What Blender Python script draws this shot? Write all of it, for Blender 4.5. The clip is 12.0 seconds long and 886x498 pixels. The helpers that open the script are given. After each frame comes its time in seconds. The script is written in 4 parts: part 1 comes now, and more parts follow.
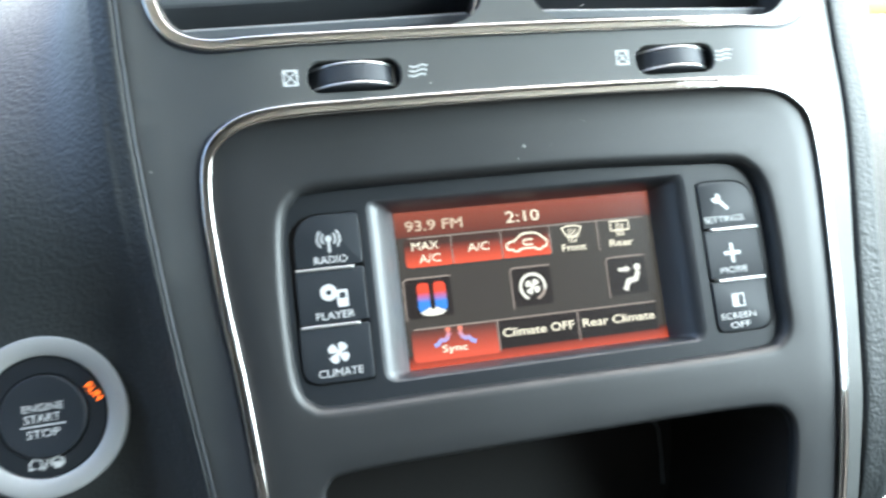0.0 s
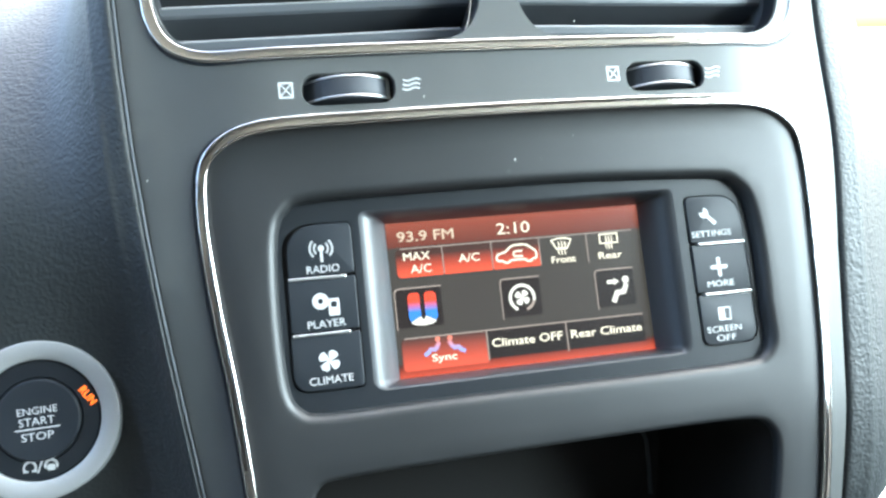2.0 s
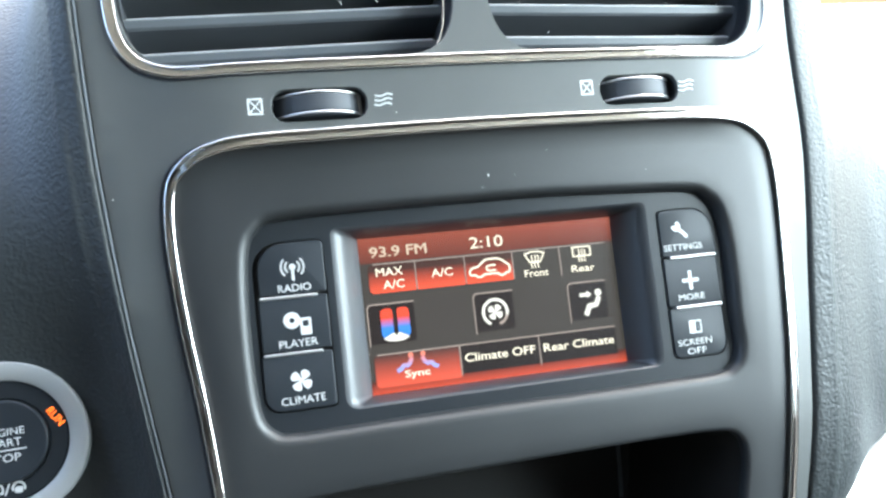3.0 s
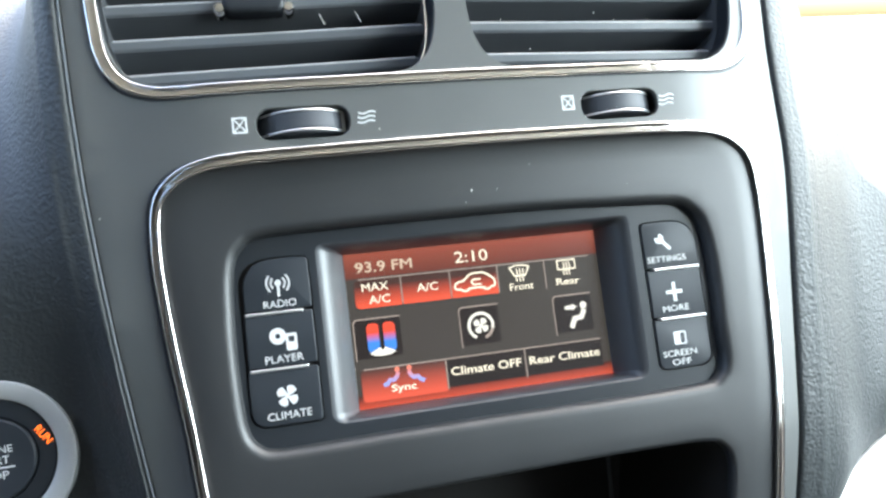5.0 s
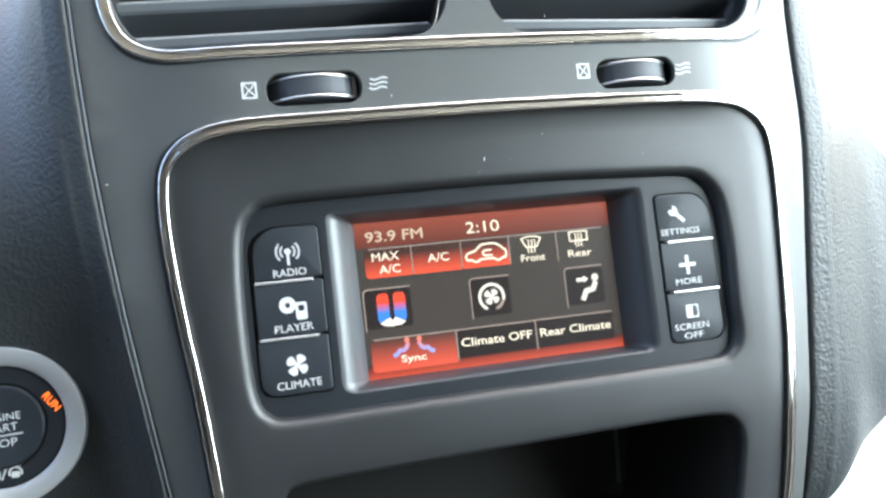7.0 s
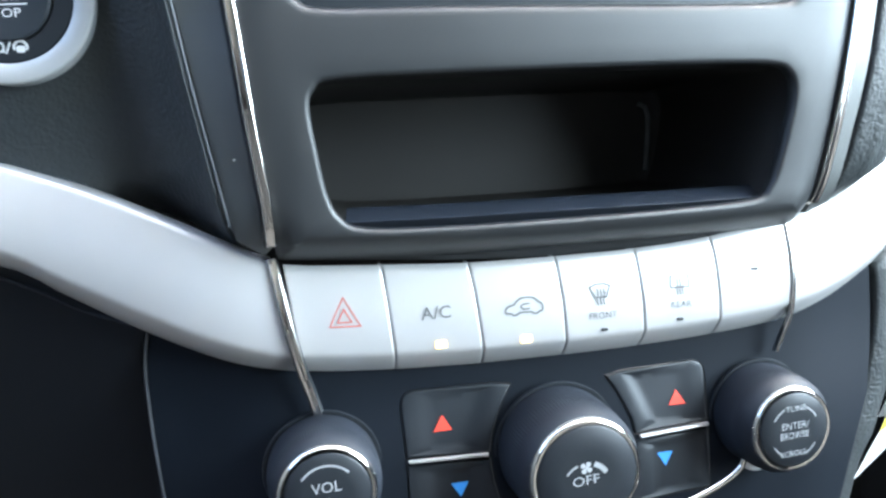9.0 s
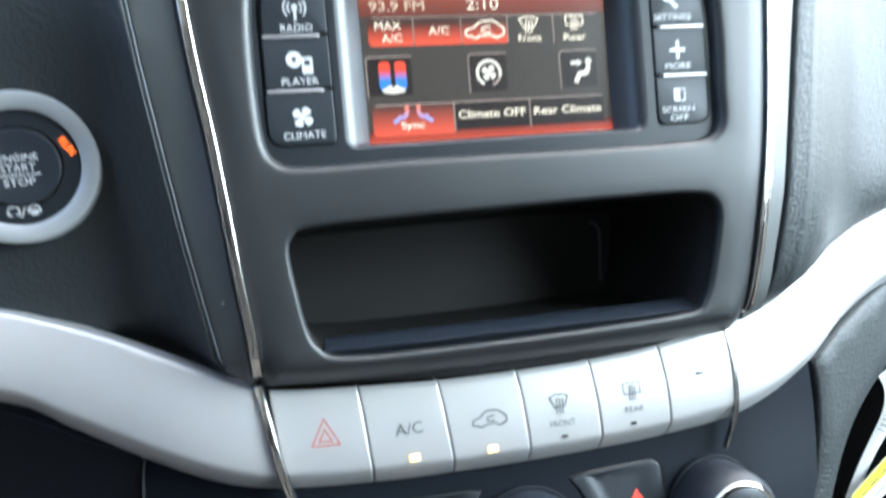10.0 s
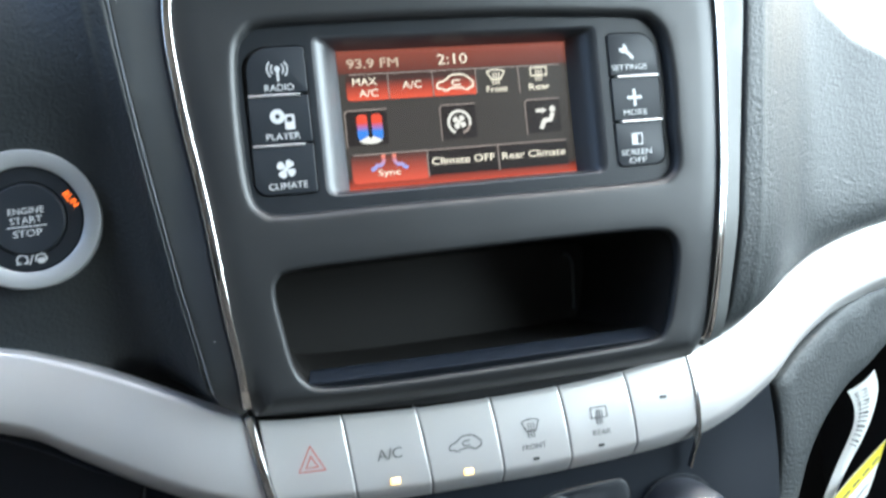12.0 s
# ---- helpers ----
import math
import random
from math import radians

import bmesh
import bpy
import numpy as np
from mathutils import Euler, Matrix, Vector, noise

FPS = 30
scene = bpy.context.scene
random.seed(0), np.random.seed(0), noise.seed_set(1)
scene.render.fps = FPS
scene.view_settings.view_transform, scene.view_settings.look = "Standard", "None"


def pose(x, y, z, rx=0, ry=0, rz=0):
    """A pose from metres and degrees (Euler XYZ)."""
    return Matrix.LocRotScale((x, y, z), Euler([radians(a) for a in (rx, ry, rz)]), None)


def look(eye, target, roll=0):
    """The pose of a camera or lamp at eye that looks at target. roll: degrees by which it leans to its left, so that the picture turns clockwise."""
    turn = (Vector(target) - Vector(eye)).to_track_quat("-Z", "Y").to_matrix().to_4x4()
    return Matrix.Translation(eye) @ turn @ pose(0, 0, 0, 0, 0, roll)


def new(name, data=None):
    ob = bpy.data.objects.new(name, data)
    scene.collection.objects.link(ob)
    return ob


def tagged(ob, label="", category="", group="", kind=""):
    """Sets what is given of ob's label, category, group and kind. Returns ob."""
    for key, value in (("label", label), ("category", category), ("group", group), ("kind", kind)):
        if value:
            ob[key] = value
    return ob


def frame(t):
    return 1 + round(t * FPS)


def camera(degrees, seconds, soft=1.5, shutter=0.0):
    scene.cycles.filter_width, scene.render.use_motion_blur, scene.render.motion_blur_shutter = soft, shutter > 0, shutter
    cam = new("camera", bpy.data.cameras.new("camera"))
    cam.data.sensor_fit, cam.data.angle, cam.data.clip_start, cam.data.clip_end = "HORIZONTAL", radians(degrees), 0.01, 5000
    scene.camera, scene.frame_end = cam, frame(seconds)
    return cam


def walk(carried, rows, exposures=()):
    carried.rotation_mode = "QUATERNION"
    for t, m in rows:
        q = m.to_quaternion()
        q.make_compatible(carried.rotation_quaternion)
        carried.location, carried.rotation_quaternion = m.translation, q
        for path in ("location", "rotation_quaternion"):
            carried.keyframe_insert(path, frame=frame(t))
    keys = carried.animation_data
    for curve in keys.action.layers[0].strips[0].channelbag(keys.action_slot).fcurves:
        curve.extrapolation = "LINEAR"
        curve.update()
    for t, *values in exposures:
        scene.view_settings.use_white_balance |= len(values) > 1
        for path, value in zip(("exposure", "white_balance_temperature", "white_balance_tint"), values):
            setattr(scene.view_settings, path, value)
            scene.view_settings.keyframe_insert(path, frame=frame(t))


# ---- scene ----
cam = camera(60.0, 12.0, soft=2.6, shutter=0.5)
TILT = 22.0
# the console's own frame: x to the passenger, y into the dashboard, z up along the leaning panel
P = Matrix.Translation((0, 0, 1.05)) @ pose(0, 0, 0, -TILT)


def eye(x, y, z, yaw, pitch, roll):
    a, b = radians(yaw), radians(pitch)
    ahead = Vector((-math.sin(a) * math.cos(b), math.cos(a) * math.cos(b), math.sin(b)))
    return P @ look((x, y, z), Vector((x, y, z)) + ahead, roll)


PATH = [
    (0, -0.0857, -0.2609, -0.0140, -11.697, 5.814, -6.946),
    (0.1, -0.0853, -0.2622, -0.0047, -10.781, 3.892, -6.122),
    (0.2, -0.0854, -0.2595, -0.0073, -11.885, 4.320, -6.110),
    (0.5, -0.0873, -0.2573, -0.0054, -12.321, 4.399, -6.118),
    (1, -0.0862, -0.2574, -0.0069, -12.223, 4.451, -5.522),
    (1.5, -0.0826, -0.2647, -0.0064, -11.491, 4.736, -5.726),
    (2, -0.0834, -0.2659, -0.0127, -11.755, 6.157, -6.185),
    (2.5, -0.0821, -0.2696, -0.0040, -12.145, 5.351, -6.191),
    (3, -0.0809, -0.2663, 0.0014, -13.359, 4.100, -6.376),
    (3.5, -0.0794, -0.2674, -0.0012, -13.224, 4.811, -6.783),
    (3.7, -0.0755, -0.2737, -0.0005, -12.843, 5.921, -7.544),
    (5.3, -0.0766, -0.2691, 0.0003, -13.485, 4.892, -6.986),
    (5.5, -0.0775, -0.2690, 0.0012, -13.453, 4.658, -7.018),
    (6, -0.0772, -0.2680, -0.0011, -13.184, 4.710, -6.883),
    (6.5, -0.0781, -0.2656, -0.0020, -13.406, 4.109, -6.784),
    (6.7, -0.0786, -0.2664, 0.0008, -13.234, 3.751, -6.947),
    (8.3, -0.0958, -0.2522, -0.0425, -12.865, -1.749, -2.117),
    (8.5, -0.1016, -0.2557, -0.0555, -12.685, -4.213, -2.482),
    (9, -0.0951, -0.2466, -0.0736, -12.705, -8.360, -2.757),
    (9.5, -0.0909, -0.2549, -0.0683, -13.866, -6.698, -3.367),
    (10, -0.0913, -0.2762, -0.0550, -13.613, -2.518, -4.915),
    (10.5, -0.0888, -0.2987, -0.0417, -13.644, 0.146, -5.624),
    (11, -0.0847, -0.2980, -0.0426, -14.339, 0.411, -6.224),
    (11.5, -0.0854, -0.2980, -0.0473, -14.675, 1.258, -6.275),
    (12, -0.0846, -0.3004, -0.0453, -13.383, -1.574, -5.814),
]
walk(cam, [(t, eye(*row)) for t, *row in PATH], exposures=[(0.0, 3.44, 6230, 1.5), (0.5, 3.82, 6190, 1), (1.5, 3.78, 6120, 0.5), (2.0, 3.67, 6100, 0), (2.5, 3.6, 6120, 0.5), (3.2, 3.53, 6180, 3), (5.3, 3.4, 6380, 5), (6.7, 3.4, 6380, 5),
    (8.4, 3.62, 6020, 4), (9.0, 3.80, 5920, 4), (9.6, 3.72, 5920, 3), (10.1, 3.40, 6020, 3.2), (10.6, 3.16, 6120, 3.5), (12.0, 3.15, 6150, 4)])

# ---- light ----
world = bpy.data.worlds.new("sky")
scene.world = world
world.use_nodes = True
wn = world.node_tree
sky = wn.nodes.new("ShaderNodeTexSky")
sky.sky_type, sky.sun_disc = "NISHITA", False
sky.dust_density = 6.5
sky.sun_elevation, sky.sun_rotation = radians(48), radians(42)
wn.links.new(sky.outputs[0], wn.nodes["Background"].inputs[0])
wn.nodes["Background"].inputs[1].default_value = 0.17
sun = new("sun", bpy.data.lights.new("sun", "SUN"))
sun.data.energy, sun.data.angle, sun.data.color = 2.2, radians(0.6), (1.0, 0.95, 0.87)
el, az = radians(48), radians(42)
sun.matrix_world = look((0, 0, 0), (-math.sin(az) * math.cos(el), -math.cos(az) * math.cos(el), -math.sin(el)))

# daylight through the passenger's window
pane = new("window_light", bpy.data.lights.new("window_light", "AREA"))
pane.data.shape, pane.data.size, pane.data.size_y = "RECTANGLE", 0.76, 0.50
pane.data.energy, pane.data.color = 2.8, (0.87, 0.97, 1.0)
pane.matrix_world = look((0.69, -0.30, 1.36), (0.0, -0.14, 1.05))


# ---- materials ----
def material(name, color, rough=0.5, metal=0.0, grain=0.0, grain_size=1500.0, blotch=0.12, coat=0.0, emit=None, power=1.0, voronoi=False, spec=0.5):
    m = bpy.data.materials.new(name)
    m.use_nodes = True
    nt = m.node_tree
    b = nt.nodes["Principled BSDF"]
    b.inputs["Roughness"].default_value = rough
    b.inputs["Metallic"].default_value = metal
    b.inputs["Specular IOR Level"].default_value = spec
    b.inputs["Coat Weight"].default_value = coat
    co = nt.nodes.new("ShaderNodeTexCoord")
    big = nt.nodes.new("ShaderNodeTexNoise")
    big.inputs["Scale"].default_value, big.inputs["Detail"].default_value = 40.0, 4.0
    nt.links.new(co.outputs["Object"], big.inputs["Vector"])
    mix = nt.nodes.new("ShaderNodeMixRGB")
    mix.inputs[1].default_value = (*[c * (1 - blotch) for c in color], 1)
    mix.inputs[2].default_value = (*[c * (1 + blotch) for c in color], 1)
    nt.links.new(big.outputs["Fac"], mix.inputs[0])
    nt.links.new(mix.outputs[0], b.inputs["Base Color"])
    rr = nt.nodes.new("ShaderNodeMapRange")
    rr.inputs[3].default_value, rr.inputs[4].default_value = rough * 0.88, min(1.0, rough * 1.12)
    nt.links.new(big.outputs["Fac"], rr.inputs[0])
    nt.links.new(rr.outputs[0], b.inputs["Roughness"])
    if grain:
        if voronoi:
            tex = nt.nodes.new("ShaderNodeTexVoronoi")
            tex.feature = "SMOOTH_F1"
            tex.inputs["Scale"].default_value = grain_size
            out = tex.outputs["Distance"]
            warp = nt.nodes.new("ShaderNodeTexNoise")
            warp.inputs["Scale"].default_value = grain_size * 0.4
            add = nt.nodes.new("ShaderNodeVectorMath")
            add.operation = "MULTIPLY_ADD"
            add.inputs[1].default_value = (0.002, 0.002, 0.002)
            nt.links.new(co.outputs["Object"], warp.inputs["Vector"])
            nt.links.new(warp.outputs["Color"], add.inputs[0])
            nt.links.new(co.outputs["Object"], add.inputs[2])
            nt.links.new(add.outputs[0], tex.inputs["Vector"])
        else:
            tex = nt.nodes.new("ShaderNodeTexNoise")
            tex.inputs["Scale"].default_value, tex.inputs["Detail"].default_value = grain_size, 2.0
            nt.links.new(co.outputs["Object"], tex.inputs["Vector"])
            out = tex.outputs["Fac"]
        if voronoi:
            # long wavy creases over the fine pebble grain
            stretch = nt.nodes.new("ShaderNodeMapping")
            stretch.inputs["Scale"].default_value = (0.45, 1.0, 1.0)
            crease = nt.nodes.new("ShaderNodeTexNoise")
            crease.noise_type = "RIDGED_MULTIFRACTAL"
            crease.inputs["Scale"].default_value, crease.inputs["Detail"].default_value = grain_size * 0.34, 2.0
            crease.inputs["Distortion"].default_value = 1.0
            nt.links.new(co.outputs["Object"], stretch.inputs[0])
            nt.links.new(stretch.outputs[0], crease.inputs["Vector"])
            both = nt.nodes.new("ShaderNodeMath")
            both.operation = "MULTIPLY_ADD"
            both.inputs[1].default_value = -0.85
            nt.links.new(crease.outputs["Fac"], both.inputs[0])
            nt.links.new(out, both.inputs[2])
            out = both.outputs[0]
        bump = nt.nodes.new("ShaderNodeBump")
        bump.inputs["Strength"].default_value, bump.inputs["Distance"].default_value = grain, 0.0006
        nt.links.new(out, bump.inputs["Height"])
        nt.links.new(bump.outputs[0], b.inputs["Normal"])
    if emit:
        b.inputs["Emission Color"].default_value = (*emit, 1)
        b.inputs["Emission Strength"].default_value = power
    return m


def glow_ramp(name, low, high, power, z0, z1):
    """A backlit display area whose colour runs from low at height z0 (mm) to high at z1."""
    m = material(name, (0.012, 0.010, 0.010), 0.22, blotch=0.0)
    nt = m.node_tree
    b = nt.nodes["Principled BSDF"]
    co = nt.nodes.new("ShaderNodeTexCoord")
    sep = nt.nodes.new("ShaderNodeSeparateXYZ")
    rng = nt.nodes.new("ShaderNodeMapRange")
    rng.inputs[1].default_value, rng.inputs[2].default_value = z0 / 1000, z1 / 1000
    mix = nt.nodes.new("ShaderNodeMixRGB")
    mix.inputs[1].default_value, mix.inputs[2].default_value = (*low, 1), (*high, 1)
    nt.links.new(co.outputs["Object"], sep.inputs[0])
    nt.links.new(sep.outputs[2], rng.inputs[0])
    nt.links.new(rng.outputs[0], mix.inputs[0])
    nt.links.new(mix.outputs[0], b.inputs["Emission Color"])
    b.inputs["Emission Strength"].default_value = power
    return m


PLATE = material("satin_grey_plastic", (0.066, 0.070, 0.0695), 0.47, grain=0.10, grain_size=2200, spec=0.5)
BEZEL = material("soft_charcoal_plastic", (0.0170, 0.0185, 0.0200), 0.45, grain=0.10, grain_size=2400, spec=0.50)
BLACK = material("black_plastic", (0.014, 0.0165, 0.020), 0.42, grain=0.06, grain_size=2500, spec=0.3)
DECK = material("matt_black_plastic", (0.0055, 0.0075, 0.011), 0.55, grain=0.10, grain_size=2200, spec=0.10)
KNEE = material("knee_panel_plastic", (0.0072, 0.0090, 0.0120), 0.58, grain=0.12, grain_size=1800, spec=0.17)
LEDGE = material("smooth_dark_plastic", (0.013, 0.016, 0.022), 0.26, grain=0.03, grain_size=2500)
KEYBLACK = material("button_black", (0.019, 0.0225, 0.0275), 0.45, grain=0.05, grain_size=2500, spec=0.28)
SLAT = material("satin_slat_plastic", (0.085, 0.093, 0.103), 0.38, grain=0.05, grain_size=2500)
WHEEL = material("slate_wheel_plastic", (0.040, 0.045, 0.053), 0.55, grain=0.08, grain_size=2500, spec=0.3)
DUCT = material("duct_plastic", (0.05, 0.053, 0.058), 0.6, spec=0.3)
VANE = material("vent_vane_plastic", (0.12, 0.125, 0.13), 0.6, spec=0.3)
SURROUND = material("satin_black_surround", (0.027, 0.030, 0.035), 0.38, grain=0.04, grain_size=2500, spec=0.6)
CAVITY = material("cavity_black", (0.0165, 0.0155, 0.0145), 0.55, grain=0.15, grain_size=1800, spec=0.3)
VINYL = material("grained_vinyl", (0.031, 0.035, 0.0365), 0.50, grain=0.46, grain_size=760, voronoi=True, spec=0.30)
CHROME = material("chrome", (0.75, 0.73, 0.70), 0.10, 1.0, grain=0.5, grain_size=90, blotch=0.03)
SILVER = material("satin_silver_paint", (0.475, 0.468, 0.461), 0.33, 0.42, grain=0.05, grain_size=3500, blotch=0.04)
RING = material("brushed_silver", (0.36, 0.37, 0.37), 0.42, 0.3, grain=0.08, grain_size=2500, blotch=0.05)
BAR = material("bar_silver", (0.55, 0.55, 0.55), 0.3, 0.7, blotch=0.05)
RUBBER = material("knob_rubber", (0.016, 0.0195, 0.026), 0.52, grain=0.2, grain_size=2500, spec=0.22)
GLOSS = material("smooth_black", (0.04, 0.044, 0.050), 0.2, grain=0.04, grain_size=2500)
INK = material("white_print", (0.52, 0.525, 0.525), 0.6, blotch=0.05)
SOFTINK = material("soft_white_print", (0.50, 0.52, 0.52), 0.6, blotch=0.1)
DIALINK = material("grey_dial_print", (0.30, 0.31, 0.32), 0.6, blotch=0.15)
LINT = material("pale_lint", (0.5, 0.5, 0.48), 0.9, blotch=0.1)
GREYINK = material("grey_print", (0.11, 0.11, 0.11), 0.6, blotch=0.05)
REDINK = material("red_print", (0.45, 0.115, 0.09), 0.6, blotch=0.05)
REDTRI = material("red_arrow", (0.55, 0.045, 0.025), 0.5, blotch=0.05, emit=(0.9, 0.07, 0.03), power=0.015)
BLUETRI = material("blue_arrow", (0.05, 0.24, 0.6), 0.5, blotch=0.05, emit=(0.05, 0.28, 0.8), power=0.015)
AMBER = material("amber_lamp", (0.9, 0.5, 0.15), 0.4, emit=(1.0, 0.60, 0.22), power=0.35, blotch=0.0)
ORANGE = material("orange_lamp", (0.8, 0.15, 0.02), 0.4, emit=(1.0, 0.16, 0.015), power=0.22, blotch=0.0)
DARKSLOT = material("dark_slot", (0.02, 0.02, 0.02), 0.5)
PAPER = material("white_paper", (0.80, 0.80, 0.78), 0.7, grain=0.1, grain_size=800, blotch=0.04)
YELLOW = material("yellow_print", (0.80, 0.70, 0.06), 0.6, blotch=0.06)
FABRIC = material("charcoal_cloth", (0.03, 0.03, 0.031), 0.9, grain=0.4, grain_size=900)
LINING = material("grey_roof_cloth", (0.190, 0.180, 0.163), 0.95, grain=0.4, grain_size=900)
CARPET = material("black_carpet", (0.012, 0.012, 0.013), 0.95, grain=0.6, grain_size=500)
GROUND = material("pale_concrete", (0.45, 0.44, 0.42), 0.85, grain=0.4, grain_size=60)

# ---- mesh helpers: places in millimetres of the console's frame ----
ORIGIN = {}


def thing(name, at, label, category, group="", kind=""):
    ob = new(name)
    ob.empty_display_size = 0.02
    ob.matrix_world = P @ Matrix.Translation(Vector(at) / 1000)
    ORIGIN[ob.name] = Vector(at)
    return tagged(ob, label, category, group, kind)


def part(name, geo, mat, parent, label="", sharp=40):
    """geo: (verts, faces) in millimetres, or a bmesh in metres about the parent's origin."""
    me = bpy.data.meshes.new(name)
    o = ORIGIN[parent.name]
    verts, faces = geo
    me.from_pydata([((v[0] - o[0]) / 1000, (v[1] - o[1]) / 1000, (v[2] - o[2]) / 1000) for v in verts], [], faces)
    bm = bmesh.new()
    bm.from_mesh(me)
    bmesh.ops.remove_doubles(bm, verts=bm.verts, dist=1e-6)
    bmesh.ops.recalc_face_normals(bm, faces=bm.faces)
    bm.to_mesh(me)
    bm.free()
    for p in me.polygons:
        p.use_smooth = True
    me.set_sharp_from_angle(angle=radians(sharp))
    me.materials.append(mat)
    ob = new(name, me)
    ob.parent = parent
    ORIGIN[ob.name] = o
    return tagged(ob, label)


def merge(*geos):
    verts, faces = [], []
    for v, f in geos:
        n = len(verts)
        verts += list(v)
        faces += [tuple(i + n for i in face) for face in f]
    return verts, faces


def bridge(loops, closed=True, cap0=False, cap1=False):
    n = len(loops[0])
    verts = [v for loop in loops for v in loop]
    faces = []
    for a in range(len(loops) - 1):
        for i in range(n if closed else n - 1):
            j = (i + 1) % n
            faces.append((a * n + i, a * n + j, (a + 1) * n + j, (a + 1) * n + i))
    if cap0:
        faces.append(tuple(range(n)))
    if cap1:
        faces.append(tuple(range((len(loops) - 1) * n, len(loops) * n)))
    return verts, faces


def rrect(x0, x1, z0, z1, r, n=6):
    """A rounded rectangle, anticlockwise from its lower right corner. r: one radius, or four (lower right, upper right, upper left, lower left)."""
    rs = r if isinstance(r, (tuple, list)) else (r,) * 4
    out = []
    for k, (cx, cz) in enumerate(((x1, z0), (x1, z1), (x0, z1), (x0, z0))):
        q = max(rs[k], 0.01)
        sx, sz = (-1 if cx == x1 else 1), (1 if cz == z0 else -1)
        for i in range(n + 1):
            a = radians(-90 + 90 * k + 90 * i / n)
            out.append((cx + sx * q + q * math.cos(a), cz + sz * q + q * math.sin(a)))
    return out


def disc(cx, cz, r, n=48):
    return [(cx + r * math.cos(2 * math.pi * i / n), cz + r * math.sin(2 * math.pi * i / n)) for i in range(n)]


def spline(pts, closed=False, steps=6):
    n, out = len(pts), []
    for i in range(n if closed else n - 1):
        p = [Vector(pts[(i + k) % n] if closed else pts[min(max(i + k, 0), n - 1)]) for k in (-1, 0, 1, 2)]
        for s in range(steps):
            t = s / steps
            out.append(tuple(0.5 * (2 * p[1] + (p[2] - p[0]) * t + (2 * p[0] - 5 * p[1] + 4 * p[2] - p[3]) * t * t + (3 * p[1] - p[0] - 3 * p[2] + p[3]) * t ** 3)))
    if not closed:
        out.append(tuple(pts[-1]))
    return out


def area(loop):
    return 0.5 * sum(a[0] * b[1] - b[0] * a[1] for a, b in zip(loop, loop[1:] + loop[:1]))


def inset(loop, d):
    """A closed outline moved inwards by d."""
    s = 1 if area(loop) > 0 else -1
    out, n = [], len(loop)
    for i in range(n):
        a, b, c = Vector(loop[i - 1]), Vector(loop[i]), Vector(loop[(i + 1) % n])
        u, v = (b - a), (c - b)
        u = u.normalized() if u.length > 1e-6 else v.normalized()
        v = v.normalized() if v.length > 1e-6 else u
        na, nb = Vector((-u.y, u.x)) * s, Vector((-v.y, v.x)) * s
        m = na + nb
        m = m.normalized() if m.length > 1e-6 else na
        out.append(tuple(b + m * d / max(0.5, m.dot(na))))
    return out


def lift(loop, y):
    return [(x, y(x, z) if callable(y) else y, z) for x, z in loop]


def inside(x, z, loop):
    hit = False
    for (ax, az), (bx, bz) in zip(loop, loop[1:] + loop[:1]):
        if (az > z) != (bz > z) and x < (bx - ax) * (z - az) / (bz - az) + ax:
            hit = not hit
    return hit


def sheet(outline, holes=(), y=0.0, step=None):
    """A filled outline with holes, lifted to depth y(x, z); step: spacing of inner points where it curves."""
    from mathutils.geometry import delaunay_2d_cdt
    pts, edges = [], []
    outline = [p for i, p in enumerate(outline) if (Vector(p) - Vector(outline[i - 1])).length > 1e-3]
    for loop in (outline, *holes):
        n = len(pts)
        pts += [Vector(p) for p in loop]
        edges += [(n + i, n + (i + 1) % len(loop)) for i in range(len(loop))]
    if step:
        near = inset(outline, step * 0.5)
        wide = [inset(h, -step * 0.5) for h in holes]
        xs, zs = [p[0] for p in outline], [p[1] for p in outline]
        for x in np.arange(min(xs), max(xs), step):
            for z in np.arange(min(zs), max(zs), step):
                if inside(x, z, near) and not any(inside(x, z, h) for h in wide):
                    pts.append(Vector((x, z)))
    v, _, f, *_ = delaunay_2d_cdt(pts, edges, [], 0, 1e-5)
    keep = []
    for face in f:
        cx, cz = sum(v[i][0] for i in face) / 3, sum(v[i][1] for i in face) / 3
        if inside(cx, cz, outline) and not any(inside(cx, cz, h) for h in holes):
            keep.append(tuple(face))
    return lift([tuple(p) for p in v], y), keep


def pad(loop, y_front, y_back, r=0.6, steps=3, bulge=0.0):
    """A solid with the given outline, its front edge rounded by r and its front a little domed."""
    loops = [lift(loop, y_back)]
    for i in range(steps + 1):
        a = math.pi / 2 * i / steps
        loops.append(lift(inset(loop, r * (1 - math.cos(a))), y_front + r * (1 - math.sin(a))))
    return merge(bridge(loops, cap0=True), sheet(inset(loop, r), y=y_front))


def tube(path, r, n=10, flat=1.0, closed=False):
    """A round or flattened bar along a path of 3D points; flat scales it across y."""
    pts = [Vector(p) for p in path]
    loops = []
    for i, p in enumerate(pts):
        a = pts[i - 1] if i or closed else p
        b = pts[(i + 1) % len(pts)] if i < len(pts) - 1 or closed else p
        t = (b - a).normalized()
        side = t.cross(Vector((0, 1, 0))).normalized()
        out = side.cross(t).normalized()
        loops.append([tuple(p + side * r * math.cos(2 * math.pi * k / n) + out * r * flat * math.sin(2 * math.pi * k / n)) for k in range(n)])
    if closed:
        loops.append(loops[0])
    return bridge(loops, cap0=not closed, cap1=not closed)


